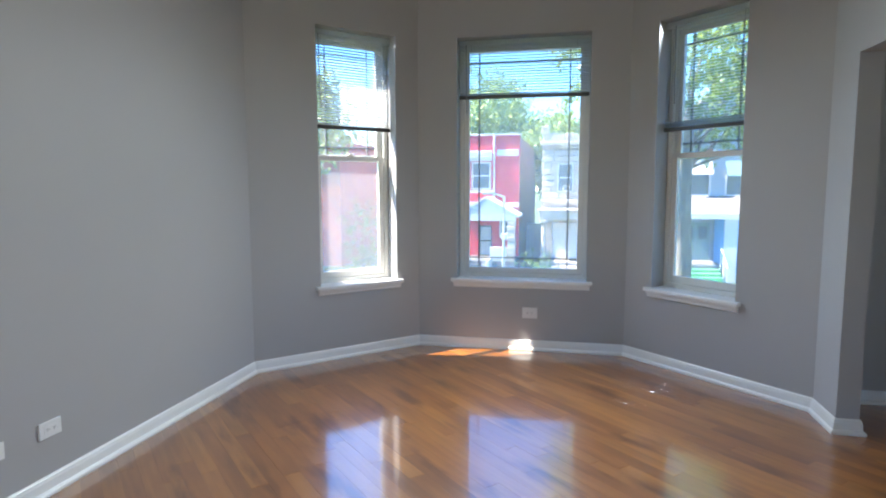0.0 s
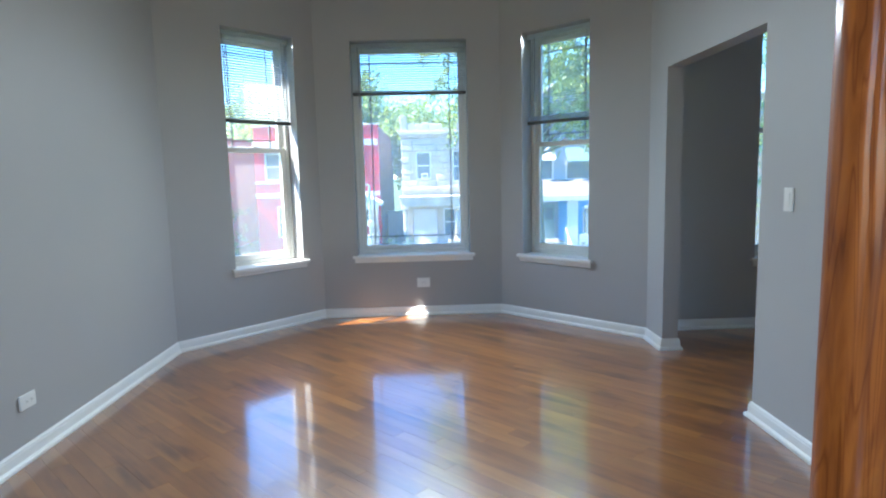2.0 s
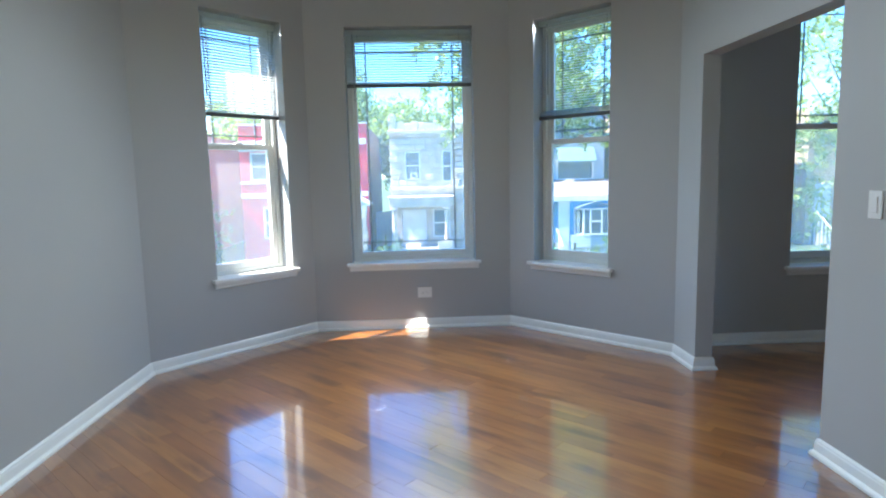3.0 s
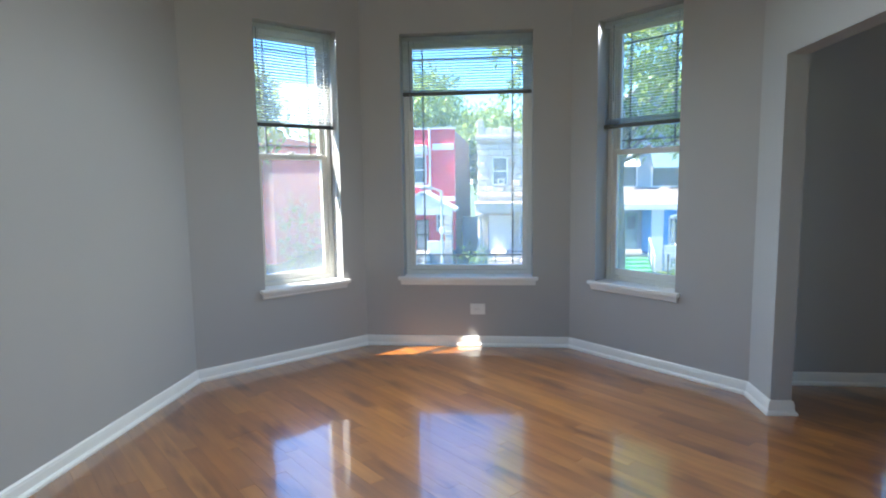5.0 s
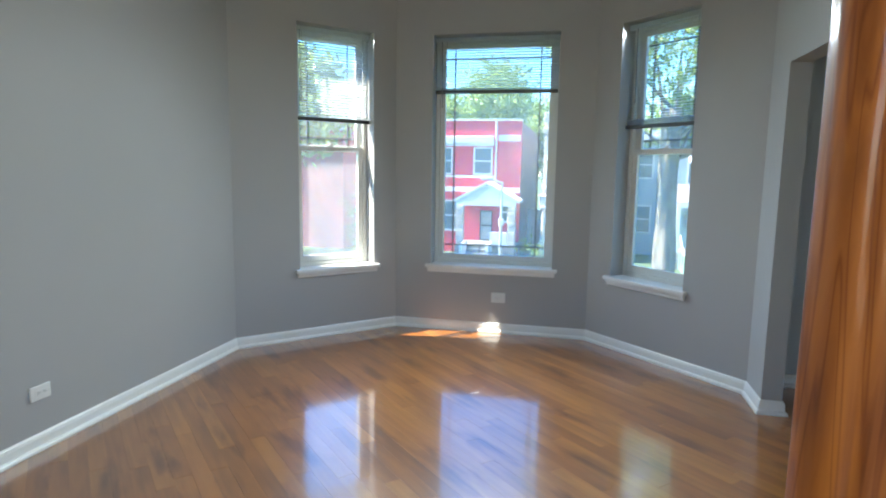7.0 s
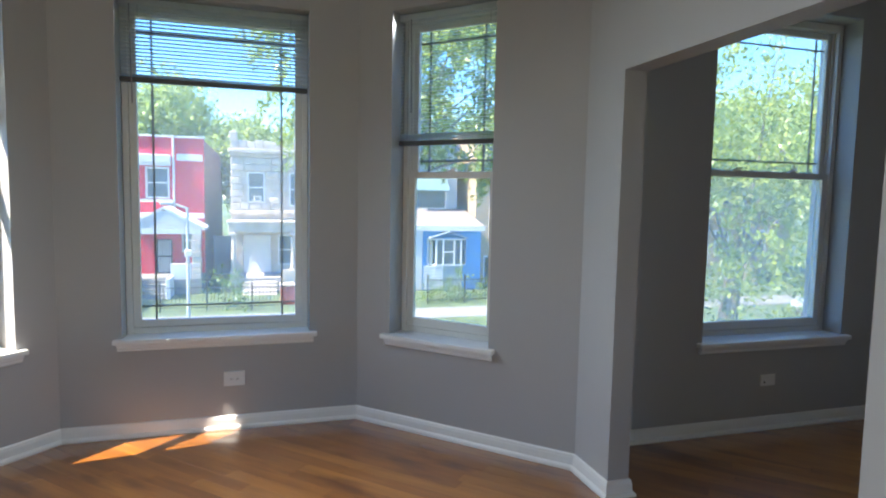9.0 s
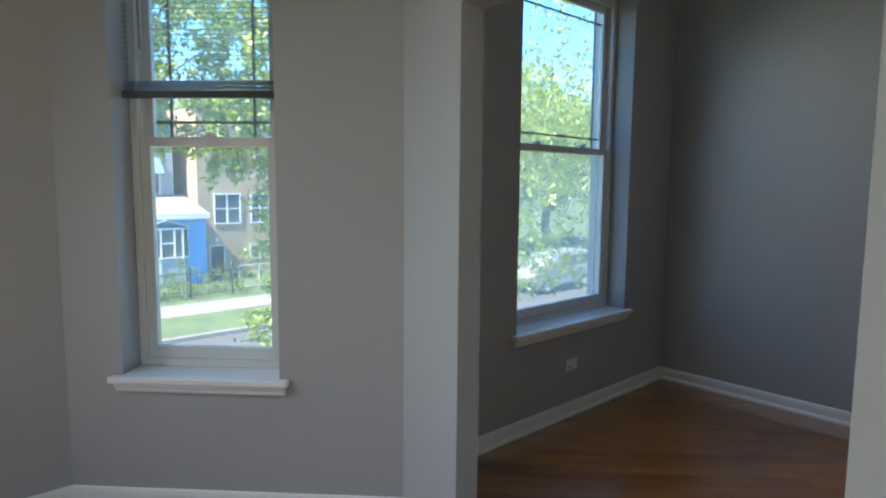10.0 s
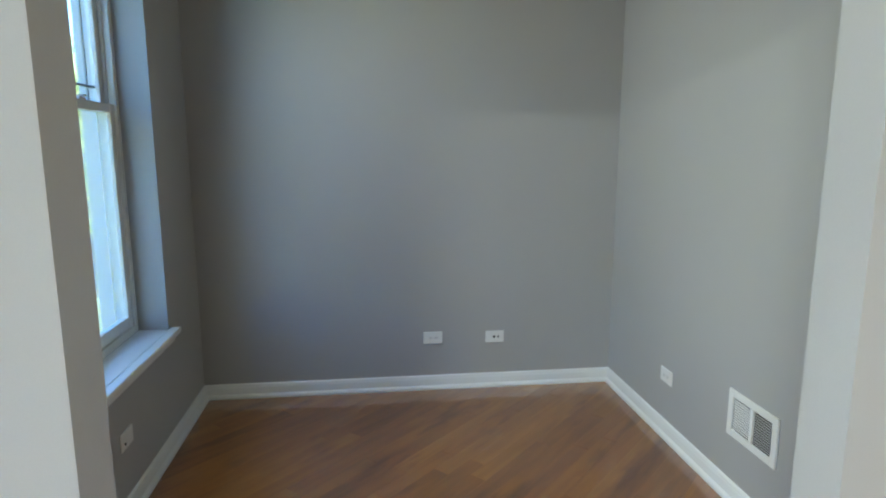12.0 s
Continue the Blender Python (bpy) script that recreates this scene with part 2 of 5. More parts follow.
BOARD_ANGLE = radians(-45)
M_WALL = mat("grey_wall_paint", (0.40, 0.395, 0.39), 0.55, var=0.03, scale=1.2, fine=260, bump=0.04)
M_CEIL = mat("white_ceiling_paint", (0.74, 0.73, 0.71), 0.8, var=0.03, fine=200)
M_TRIM = mat("white_trim_paint", (0.78, 0.78, 0.76), 0.3, var=0.03, scale=5, fine=120, bump=0.02)
M_VINYL = mat("white_window_vinyl", (0.72, 0.72, 0.68), 0.35, var=0.04, fine=60, bump=0.01)
M_SLAT = slat_mat("white_blind_slat", (0.74, 0.76, 0.76))
M_RAIL = mat("dark_blind_rail", (0.06, 0.06, 0.058), 0.35, var=0.2, fine=40, bump=0)
M_MUNTIN = mat("grey_grille_bar", (0.16, 0.17, 0.18), 0.4, var=0.1, bump=0)
M_CORD = mat("grey_cord", (0.3, 0.3, 0.3), 0.8, var=0.1, bump=0)
M_PLATE = mat("white_plastic_plate", (0.76, 0.76, 0.74), 0.32, var=0.03, bump=0)
# Near-black in place of the shade inside slots and the register.
M_DARK = mat("dark_slot", (0.02, 0.02, 0.02), 0.6, var=0.2, bump=0)
M_SUB = mat("subfloor", (0.12, 0.08, 0.05), 0.8)
M_FLOOR = floor_mat()
# Both panes carry imitated glare; the second has more of it.
M_GLASS = glass_mat("window_glass")
M_GLASS_GLARE = glass_mat("glare_window_glass", 0.14)
M_GAUZE = screen_mat("insect_gauze", 0.03)
M_GAUZE_THIN = screen_mat("fine_insect_gauze", 0.1)
M_LOG = log_mat()


# ---- mesh helpers ----
def link(name, bm, material, parent=None, smooth=False):
    me = bpy.data.meshes.new(name)
    bm.normal_update()
    bm.to_mesh(me)
    bm.free()
    me.materials.append(material)
    if smooth:
        me.polygons.foreach_set("use_smooth", [True] * len(me.polygons))
    ob = new(name, me)
    if parent:
        ob.parent = parent
    return ob


def part(name, bm, material, parent, label="", smooth=False):
    ob = link(name, bm, material, parent, smooth)
    if label:
        tagged(ob, label)
    return ob


def box(bm, x0, y0, z0, x1, y1, z1, bevel=0.0, m=None):
    """A box between two corners, its edges rounded by bevel."""
    geo = bmesh.ops.create_cube(bm, size=1.0)["verts"]
    for v in geo:
        v.co = Vector((x0 + (v.co.x + 0.5) * (x1 - x0), y0 + (v.co.y + 0.5) * (y1 - y0), z0 + (v.co.z + 0.5) * (z1 - z0)))
    if bevel:
        edges = list({e for v in geo for e in v.link_edges})
        res = bmesh.ops.bevel(bm, geom=edges, offset=bevel, segments=2, affect="EDGES", profile=0.5)
        geo = [v for v in res["verts"]] + [v for v in geo if v.is_valid]
        geo = list(set(geo))
    if m is not None:
        bmesh.ops.transform(bm, matrix=m, verts=geo)
    return bm


def boxed(*a, **k):
    return box(bmesh.new(), *a, **k)


def cyl(bm, p, q, r0, r1=None, seg=12, cap=True):
    """A tapered rod from p to q."""
    p, q = Vector(p), Vector(q)
    d = q - p
    m = Matrix.Translation((p + q) / 2) @ d.to_track_quat("Z", "Y").to_matrix().to_4x4()
    bmesh.ops.create_cone(bm, cap_ends=cap, segments=seg, radius1=r0, radius2=r0 if r1 is None else r1, depth=d.length, matrix=m)
    return bm


def empty(name, m=None):
    ob = new(name)
    ob.empty_display_size = 0.1
    if m is not None:
        ob.matrix_world = m
    return ob


def frame_of(p0, p1):
    """A frame at p0: x along the wall, y away from the room (to the left of the way p0 -> p1), z up."""
    d = Vector((p1[0] - p0[0], p1[1] - p0[1], 0)).normalized()
    n = Vector((-d.y, d.x, 0))
    return Matrix(((d.x, n.x, 0, p0[0]), (d.y, n.y, 0, p0[1]), (0, 0, 1, 0), (0, 0, 0, 1)))


def wall_bm(p0, p1, thick, top, holes=(), ext=(0, 0), z_low=0.0):
    """A wall whose inner face runs from p0 to p1; holes (u0, u1, z0, z1) go right through it."""
    m = frame_of(p0, p1)
    length = math.hypot(p1[0] - p0[0], p1[1] - p0[1])
    us = sorted({0.0, length, *[h[0] for h in holes], *[h[1] for h in holes]})
    zs = sorted({z_low, top, *[h[2] for h in holes], *[h[3] for h in holes]})
    bm = bmesh.new()
    cache = {}

    def vert(i, j, k):
        if (i, j, k) not in cache:
            u = us[i]
            if k and i == 0:
                u -= ext[0]
            if k and i == len(us) - 1:
                u += ext[1]
            cache[i, j, k] = bm.verts.new(m @ Vector((u, thick * k, zs[j])))
        return cache[i, j, k]

    def solid(i, j):
        if not (0 <= i < len(us) - 1 and 0 <= j < len(zs) - 1):
            return False
        u, z = (us[i] + us[i + 1]) / 2, (zs[j] + zs[j + 1]) / 2
        return not any(h[0] < u < h[1] and h[2] < z < h[3] for h in holes)

    for i in range(len(us) - 1):
        for j in range(len(zs) - 1):
            if not solid(i, j):
                continue
            bm.faces.new([vert(i, j, 0), vert(i + 1, j, 0), vert(i + 1, j + 1, 0), vert(i, j + 1, 0)])
            bm.faces.new([vert(i, j + 1, 1), vert(i + 1, j + 1, 1), vert(i + 1, j, 1), vert(i, j, 1)])
            for di, dj, a, b in ((-1, 0, (i, j), (i, j + 1)), (1, 0, (i + 1, j + 1), (i + 1, j)), (0, -1, (i + 1, j), (i, j)), (0, 1, (i, j + 1), (i + 1, j + 1))):
                if not solid(i + di, j + dj):
                    bm.faces.new([vert(*a, 0), vert(*b, 0), vert(*b, 1), vert(*a, 1)])
    bmesh.ops.recalc_face_normals(bm, faces=bm.faces)
    return bm


def wall(name, p0, p1, thick, top, holes=(), ext=(0, 0), label=""):
    ob = link(name, wall_bm(p0, p1, thick, top, holes, ext, z_low=FLOOR_Z), M_WALL)
    return tagged(ob, label or "grey painted plaster wall above a white baseboard", "wall", kind="structure")


def sweep(profile, pts):
    """A profile (offset into the room, height) run along a line of the plan, mitred at its corners; the room is on the right."""
    bm = bmesh.new()
    rings = []
    n = len(pts)
    for i, p in enumerate(pts):
        p = Vector((*p, 0))
        ds = []
        if i:
            ds.append((p - Vector((*pts[i - 1], 0))).normalized())
        if i < n - 1:
            ds.append((Vector((*pts[i + 1], 0)) - p).normalized())
        ns = [Vector((d.y, -d.x, 0)) for d in ds]
        nn = sum(ns, Vector()).normalized()
        k = 1 / max(0.3, nn.dot(ns[0]))
        rings.append([bm.verts.new(p + nn * (o * k) + Vector((0, 0, h))) for o, h in profile])
    for a, b in zip(rings, rings[1:]):
        for j in range(len(profile)):
            k = (j + 1) % len(profile)
            bm.faces.new([a[j], b[j], b[k], a[k]])
    bm.faces.new(rings[0])
    bm.faces.new(rings[-1][::-1])
    bmesh.ops.recalc_face_normals(bm, faces=bm.faces)
    return bm


# ---- large structure ----
TOP = 3.0
FLOOR_Z = -0.014
W_A, W_B, W_C, W_D = (-1.79, 4.20), (-0.785, 5.265), (0.955, 5.27), (2.0, 4.20)
T_OUT = 0.28
SILL, HEAD = 0.56, 2.61
wall("wall_west", (-1.79, SOUTH), W_A, T_OUT, TOP, ext=(0, 0.115))
wall("wall_bay_left", W_A, W_B, T_OUT, TOP, [(0.545, 1.24, SILL, HEAD)], ext=(0.115, 0.115), label="grey painted bay wall with a tall window opening")
wall("wall_bay_centre", W_B, W_C, T_OUT, TOP, [(0.336, 1.431, SILL, HEAD)], ext=(0.115, 0.115), label="grey painted bay wall with a wide window opening")
wall("wall_bay_right", W_C, W_D, T_OUT, TOP, [(0.257, 0.957, SILL, HEAD)], ext=(0.115, -0.2), label="grey painted bay wall with a tall window opening")
# The second hole is invented and out of view; the side fill sits there.
wall("wall_partition", (2.0, 4.43), (2.0, SOUTH), 0.12, TOP, [(0.56, 1.84, FLOOR_Z, 2.085), (5.88, 6.78, 0.9, 2.5)], label="grey painted partition wall with a wide cased-free doorway")
wall("wall_alcove_front", (2.12, 4.43), (4.68, 4.43), 0.31, TOP, [(0.88, 2.015, SILL, 2.68)], ext=(0, T_OUT), label="dark grey painted wall with a tall window opening")
wall("wall_alcove_east", (4.68, 4.43), (4.68, 1.90), T_OUT, TOP)
wall("wall_alcove_back", (4.68, 1.90), (2.12, 1.90), 0.15, TOP, ext=(T_OUT, 0))
wall("wall_south", (2.0, SOUTH), (-1.79, SOUTH), 0.15, TOP, [(0.9, 2.9, 0.7, 2.5)], ext=(0.12, T_OUT), label="grey painted wall with a plain wide window opening")

PLAN = [(-1.79, SOUTH), W_A, W_B, W_C, W_D, (2.06, 4.14), (2.06, SOUTH)]
ALC = [(2.06, 1.90), (2.06, 4.43), (4.68, 4.43), (4.68, 1.90)]


def prism(bm, pts, z0, z1):
    lo = [bm.verts.new((x, y, z0)) for x, y in pts]
    hi = [bm.verts.new((x, y, z1)) for x, y in pts]
    bm.faces.new(lo[::-1])
    bm.faces.new(hi)
    for i in range(len(pts)):
        j = (i + 1) % len(pts)
        bm.faces.new([lo[i], lo[j], hi[j], hi[i]])
    bmesh.ops.recalc_face_normals(bm, faces=bm.faces)
    return bm


BIG = [(-2.07, SOUTH - 0.15), (-2.07, 4.32), (-0.9, 5.55), (1.07, 5.55), (1.95, 4.74), (4.96, 4.74), (4.96, 1.75), (2.12, 1.75), (2.12, SOUTH - 0.15)]
tagged(link("ceiling", prism(bmesh.new(), BIG, TOP, TOP + 0.2), M_CEIL), "flat white painted plaster ceiling", "ceiling", kind="structure")
FLOOR = tagged(link("floor", prism(bmesh.new(), BIG, -0.25, FLOOR_Z - 0.018), M_SUB), "glossy honey-brown oak strip floor laid diagonally", "floor", kind="structure")
SKIRT = [(0, FLOOR_Z), (0.03, FLOOR_Z), (0.03, FLOOR_Z + 0.012), (0.025, FLOOR_Z + 0.02), (0.016, FLOOR_Z + 0.026), (0.014, 0.05), (0.011, 0.058), (0.011, 0.063), (0.006, 0.07), (0, 0.073)]
RUN = [(-1.79, SOUTH), W_A, W_B, W_C, W_D, (2.0, 3.87), (2.12, 3.87), (2.12, 4.43), (4.68, 4.43), (4.68, 1.90), (2.12, 1.90), (2.12, 2.59), (2.0, 2.59), (2.0, SOUTH)]
tagged(link("baseboard", sweep(SKIRT, RUN), M_TRIM), "white painted moulded baseboard with a quarter-round shoe", "baseboard", kind="structure")


# ---- windows ----
def bars(bm, x0, x1, z0, z1, y0, y1, w, bevel=0.003):
    """A rectangular frame of bars of width w (left, right, bottom, top)."""
    if not isinstance(w, tuple):
        w = (w, w, w, w)
    box(bm, x0, y0, z0, x0 + w[0], y1, z1, bevel)
    box(bm, x1 - w[1], y0, z0, x1, y1, z1, bevel)
    box(bm, x0 + w[0], y0 + 0.001, z0, x1 - w[1], y1 - 0.001, z0 + w[2], bevel)
    box(bm, x0 + w[0], y0 + 0.001, z1 - w[3], x1 - w[1], y1 - 0.001, z1, bevel)
    return bm


def grille(parent, x0, x1, z0, z1, y, edge, bottom=True, top=True):
    """Prairie pattern of thin bars inside the glass, near its edges."""
    def bar(*a):
        part("grille_bar", boxed(*a, bevel=0.0015), M_MUNTIN, parent)
    for x in (x0 + edge, x1 - edge):
        bar(x - 0.006, y - 0.004, z0, x + 0.006, y + 0.004, z1)
    if bottom:
        bar(x0, y - 0.003, z0 + edge - 0.006, x1, y + 0.003, z0 + edge + 0.006)
    if top:
        bar(x0, y - 0.003, z1 - edge - 0.006, x1, y + 0.003, z1 - edge + 0.006)


def pane(parent, x0, x1, z0, z1, y, material):
    ob = part("pane", boxed(x0 - 0.008, y - 0.003, z0 - 0.008, x1 + 0.008, y + 0.003, z1 + 0.008), material, parent, "clear window glass")
    ob.visible_shadow = False
    return ob


def sill(parent, w, y1):
    """Stool with a rounded nose and horns, and a moulded apron under it."""
    bm = bmesh.new()
    box(bm, 0.002, -0.001, SILL + 0.001, w - 0.002, y1, SILL + 0.03, 0.0)
    part("window_sill", bm, M_TRIM, parent, "white painted inner window sill")
    bm = bmesh.new()
    box(bm, -0.045, -0.048, SILL + 0.002, w + 0.045, -0.002, SILL + 0.031, 0.006)
    prof = [(-0.002, SILL + 0.001), (-0.034, SILL + 0.001), (-0.03, SILL - 0.014), (-0.02, SILL - 0.022), (-0.02, SILL - 0.034), (-0.012, SILL - 0.042), (-0.002, SILL - 0.042)]
    ends = [[bm.verts.new((x, y, z)) for y, z in prof] for x in (-0.025, w + 0.025)]
    for j in range(len(prof)):
        k = (j + 1) % len(prof)
        bm.faces.new([ends[0][j], ends[1][j], ends[1][k], ends[0][k]])
    bm.faces.new(ends[0])
    bm.faces.new(ends[1][::-1])
    bmesh.ops.recalc_face_normals(bm, faces=bm.faces)
    part("sill_nose", bm, M_TRIM, parent, "white painted sill nosing and apron")


REVEAL = 0.14


def window(name, m, w, head, hung=True, gauze=True, meet=1.61, glass=None):
    """A vinyl window set deep in its opening; m is the opening's frame with x to the right seen from the room."""
    win = tagged(empty(name, m), "white vinyl double-hung window with a grille in the upper sash" if hung else "wide white vinyl picture window with a perimeter grille", "window", kind="structure")
    y0, z0, glass = REVEAL, SILL + 0.03, glass or M_GLASS_GLARE
    bm = bars(bmesh.new(), 0.002, w - 0.002, z0, head - 0.002, y0, y0 + 0.085, (0.035, 0.035, 0.035, 0.05))
    for x in (0.037, w - 0.049):
        box(bm, x, y0 + 0.03, z0 + 0.03, x + 0.012, y0 + 0.042, head - 0.05)
    part("window_frame", bm, M_VINYL, win)
    a, b, lo, hi = 0.038, w - 0.038, z0 + 0.036, head - 0.053
    if not hung:
        s = part("sash", bars(bmesh.new(), a, b, lo, hi, y0 + 0.02, y0 + 0.06, 0.042), M_VINYL, win)
        pane(s, a + 0.042, b - 0.042, lo + 0.042, hi - 0.042, y0 + 0.04, glass)
        grille(s, a + 0.042, b - 0.042, lo + 0.042, hi - 0.042, y0 + 0.045, 0.085)
    else:
        s = part("upper_sash", bars(bmesh.new(), a, b, meet - 0.02, hi, y0 + 0.046, y0 + 0.078, (0.045, 0.045, 0.035, 0.04)), M_VINYL, win)
        pane(s, a + 0.045, b - 0.045, meet + 0.015, hi - 0.04, y0 + 0.062, glass)
        grille(s, a + 0.045, b - 0.045, meet + 0.015, hi - 0.04, y0 + 0.068, 0.075)
        s = part("lower_sash", bars(bmesh.new(), a, b, lo, meet + 0.02, y0 + 0.01, y0 + 0.044, (0.045, 0.045, 0.055, 0.04)), M_VINYL, win)
        pane(s, a + 0.045, b - 0.045, lo + 0.055, meet - 0.02, y0 + 0.026, glass)
        for x in ((a + b) / 2,) if w < 0.9 else (a + 0.3, b - 0.3):
            bm = boxed(x - 0.03, y0 + 0.012, meet + 0.02, x + 0.03, y0 + 0.04, meet + 0.03, 0.003)
            cyl(bm, (x, y0 + 0.026, meet + 0.03), (x, y0 + 0.026, meet + 0.04), 0.011)
            box(bm, x - 0.004, y0 + 0.008, meet + 0.034, x + 0.034, y0 + 0.024, meet + 0.042, 0.002)
            part("sash_lock", bm, M_VINYL, win, "white sash lock")
        if gauze:
            g = part("insect_screen", boxed(a + 0.02, y0 + 0.0815, lo, b - 0.02, y0 + 0.0825, meet + 0.02), M_GAUZE if w < 0.9 else M_GAUZE_THIN, win, "fine grey insect gauze")
            g.visible_shadow = False
            part("screen_frame", bars(bmesh.new(), a + 0.003, b - 0.003, lo - 0.01, meet + 0.03, y0 + 0.079, y0 + 0.0845, 0.018), M_VINYL, win)
    sill(win, w, y0 - 0.001)
    return win


def blind(m, w, head, bottom, pitch, label, tilt=8, stack=4, cords=(0.1, 0.9), wand=0.05):
    """A raised mini blind: head rail, single slats on cords, a stack of slats above a dark bottom rail."""
    ob = tagged(empty("window_blind", m), label, "blind", group="window blinds")
    y = 0.088
    part("headrail", boxed(0.008, y - 0.02, head - 0.052, w - 0.008, y + 0.02, head - 0.014, 0.002), M_SLAT, ob)
    part("bottom_rail", boxed(0.008, y - 0.014, bottom, w - 0.008, y + 0.014, bottom + 0.03, 0.004), M_RAIL, ob, "dark bottom rail")
    slat = bmesh.new()
    prof = [(-0.0125, -0.0009), (-0.006, 0.0002), (0, 0.0006), (0.006, 0.0002), (0.0125, -0.0009)]
    up = [[slat.verts.new((x, py, pz)) for py, pz in prof] for x in (0.01, w - 0.01)]
    dn = [[slat.verts.new((x, py, pz - 0.0006)) for py, pz in prof] for x in (0.01, w - 0.01)]
    for j in range(4):
        slat.faces.new([up[0][j], up[1][j], up[1][j + 1], up[0][j + 1]])
        slat.faces.new([dn[0][j + 1], dn[1][j + 1], dn[1][j], dn[0][j]])
    for j in (0, 4):
        slat.faces.new([up[0][j], up[1][j], dn[1][j], dn[0][j]])
    bmesh.ops.recalc_face_normals(slat, faces=slat.faces)
    first = part("slat", slat, M_SLAT, ob)
    zs = [bottom + 0.035 + 0.0042 * i for i in range(stack)]
    z = zs[-1] + pitch
    while z < head - 0.06:
        zs.append(z)
        z += pitch
    for i, z in enumerate(zs):
        s = first if i == 0 else new("slat", first.data)
        s.parent = ob
        s.matrix_local = pose(0, y, z, tilt + random.uniform(-1.2, 1.2) if i >= stack else random.uniform(-2, 2), random.uniform(-0.15, 0.15), 0)
    for c in cords:
        part("cord", cyl(bmesh.new(), (c * w, y - 0.0135, bottom + 0.026), (c * w, y - 0.0135, head - 0.05), 0.0012, seg=6), M_CORD, ob)
    part("wand", cyl(bmesh.new(), (wand * w + 0.02, y - 0.026, head - 0.62), (wand * w + 0.012, y - 0.026, head - 0.05), 0.004, seg=8), M_CORD, ob, "clear grey tilt wand")
    return ob


def opening(p0, p1, u):
    return frame_of(p0, p1) @ Matrix.Translation((u, 0, 0))


F_L, F_C, F_R, F_A = opening(W_A, W_B, 0.545), opening(W_B, W_C, 0.336), opening(W_C, W_D, 0.257), opening((2.12, 4.43), (4.68, 4.43), 0.88)
window("window_1", F_L, 0.695, HEAD, glass=M_GLASS)
window("window_2", F_C, 1.095, HEAD, hung=False)
window("window_3", F_R, 0.70, HEAD, gauze=False)
window("window_4", F_A, 1.135, 2.68, meet=1.66)
blind(F_L, 0.695, HEAD, 1.835, 0.0215, "white mini blind lowered a third of the tall window", tilt=-16)
blind(F_C, 1.095, HEAD, 2.115, 0.0215, "white mini blind raised high in the wide window", tilt=-9)
blind(F_R, 0.70, HEAD, 1.79, 0.0215, "white mini blind lowered a third, slats level", tilt=11, stack=10, wand=0.12)


# ---- log post ----
def log_post(x, y, r, top):
    top -= FLOOR_Z
    bm = bmesh.new()
    rings = []
    seg = 96
    for i in range(150):
        z = top * i / 149
        ring = []
        for j in range(seg):
            a = 2 * math.pi * j / seg
            d = Vector((math.cos(a) * 1.5, math.sin(a) * 1.5, z * 0.9))
            rr = r * (1 + 0.035 * noise.noise(d * 1.3) + 0.02 * noise.noise(Vector((math.cos(a) * 4, math.sin(a) * 4, z * 1.5))))
            off = (a - 4.08 - 0.12 * noise.noise(Vector((0, 3, z * 2.2))) + math.pi) % (2 * math.pi) - math.pi
            wide = 0.11 + 0.07 * noise.noise(Vector((5, 0, z * 4)))
            if 0.95 < z < 2.9 and abs(off) < wide:
                rr -= (0.0035 + 0.003 * noise.noise(Vector((a * 9, 1, z * 14)))) * (1 - (off / wide) ** 2) * min(1, (z - 0.95) * 5)
            ring.append(bm.verts.new((rr * math.cos(a), rr * math.sin(a), z)))
        rings.append(ring)
    for p, q in zip(rings, rings[1:]):
        for j in range(seg):
            bm.faces.new([p[j], p[(j + 1) % seg], q[(j + 1) % seg], q[j]])
    bm.faces.new(rings[0][::-1])
    bm.faces.new(rings[-1])
    ob = link("log_post", bm, M_LOG, smooth=True)
    ob.location = (x, y, FLOOR_Z)
    return tagged(ob, "varnished orange peeled-pine log post from floor to ceiling", "post")


log_post(1.212, 0.755, 0.078, TOP)


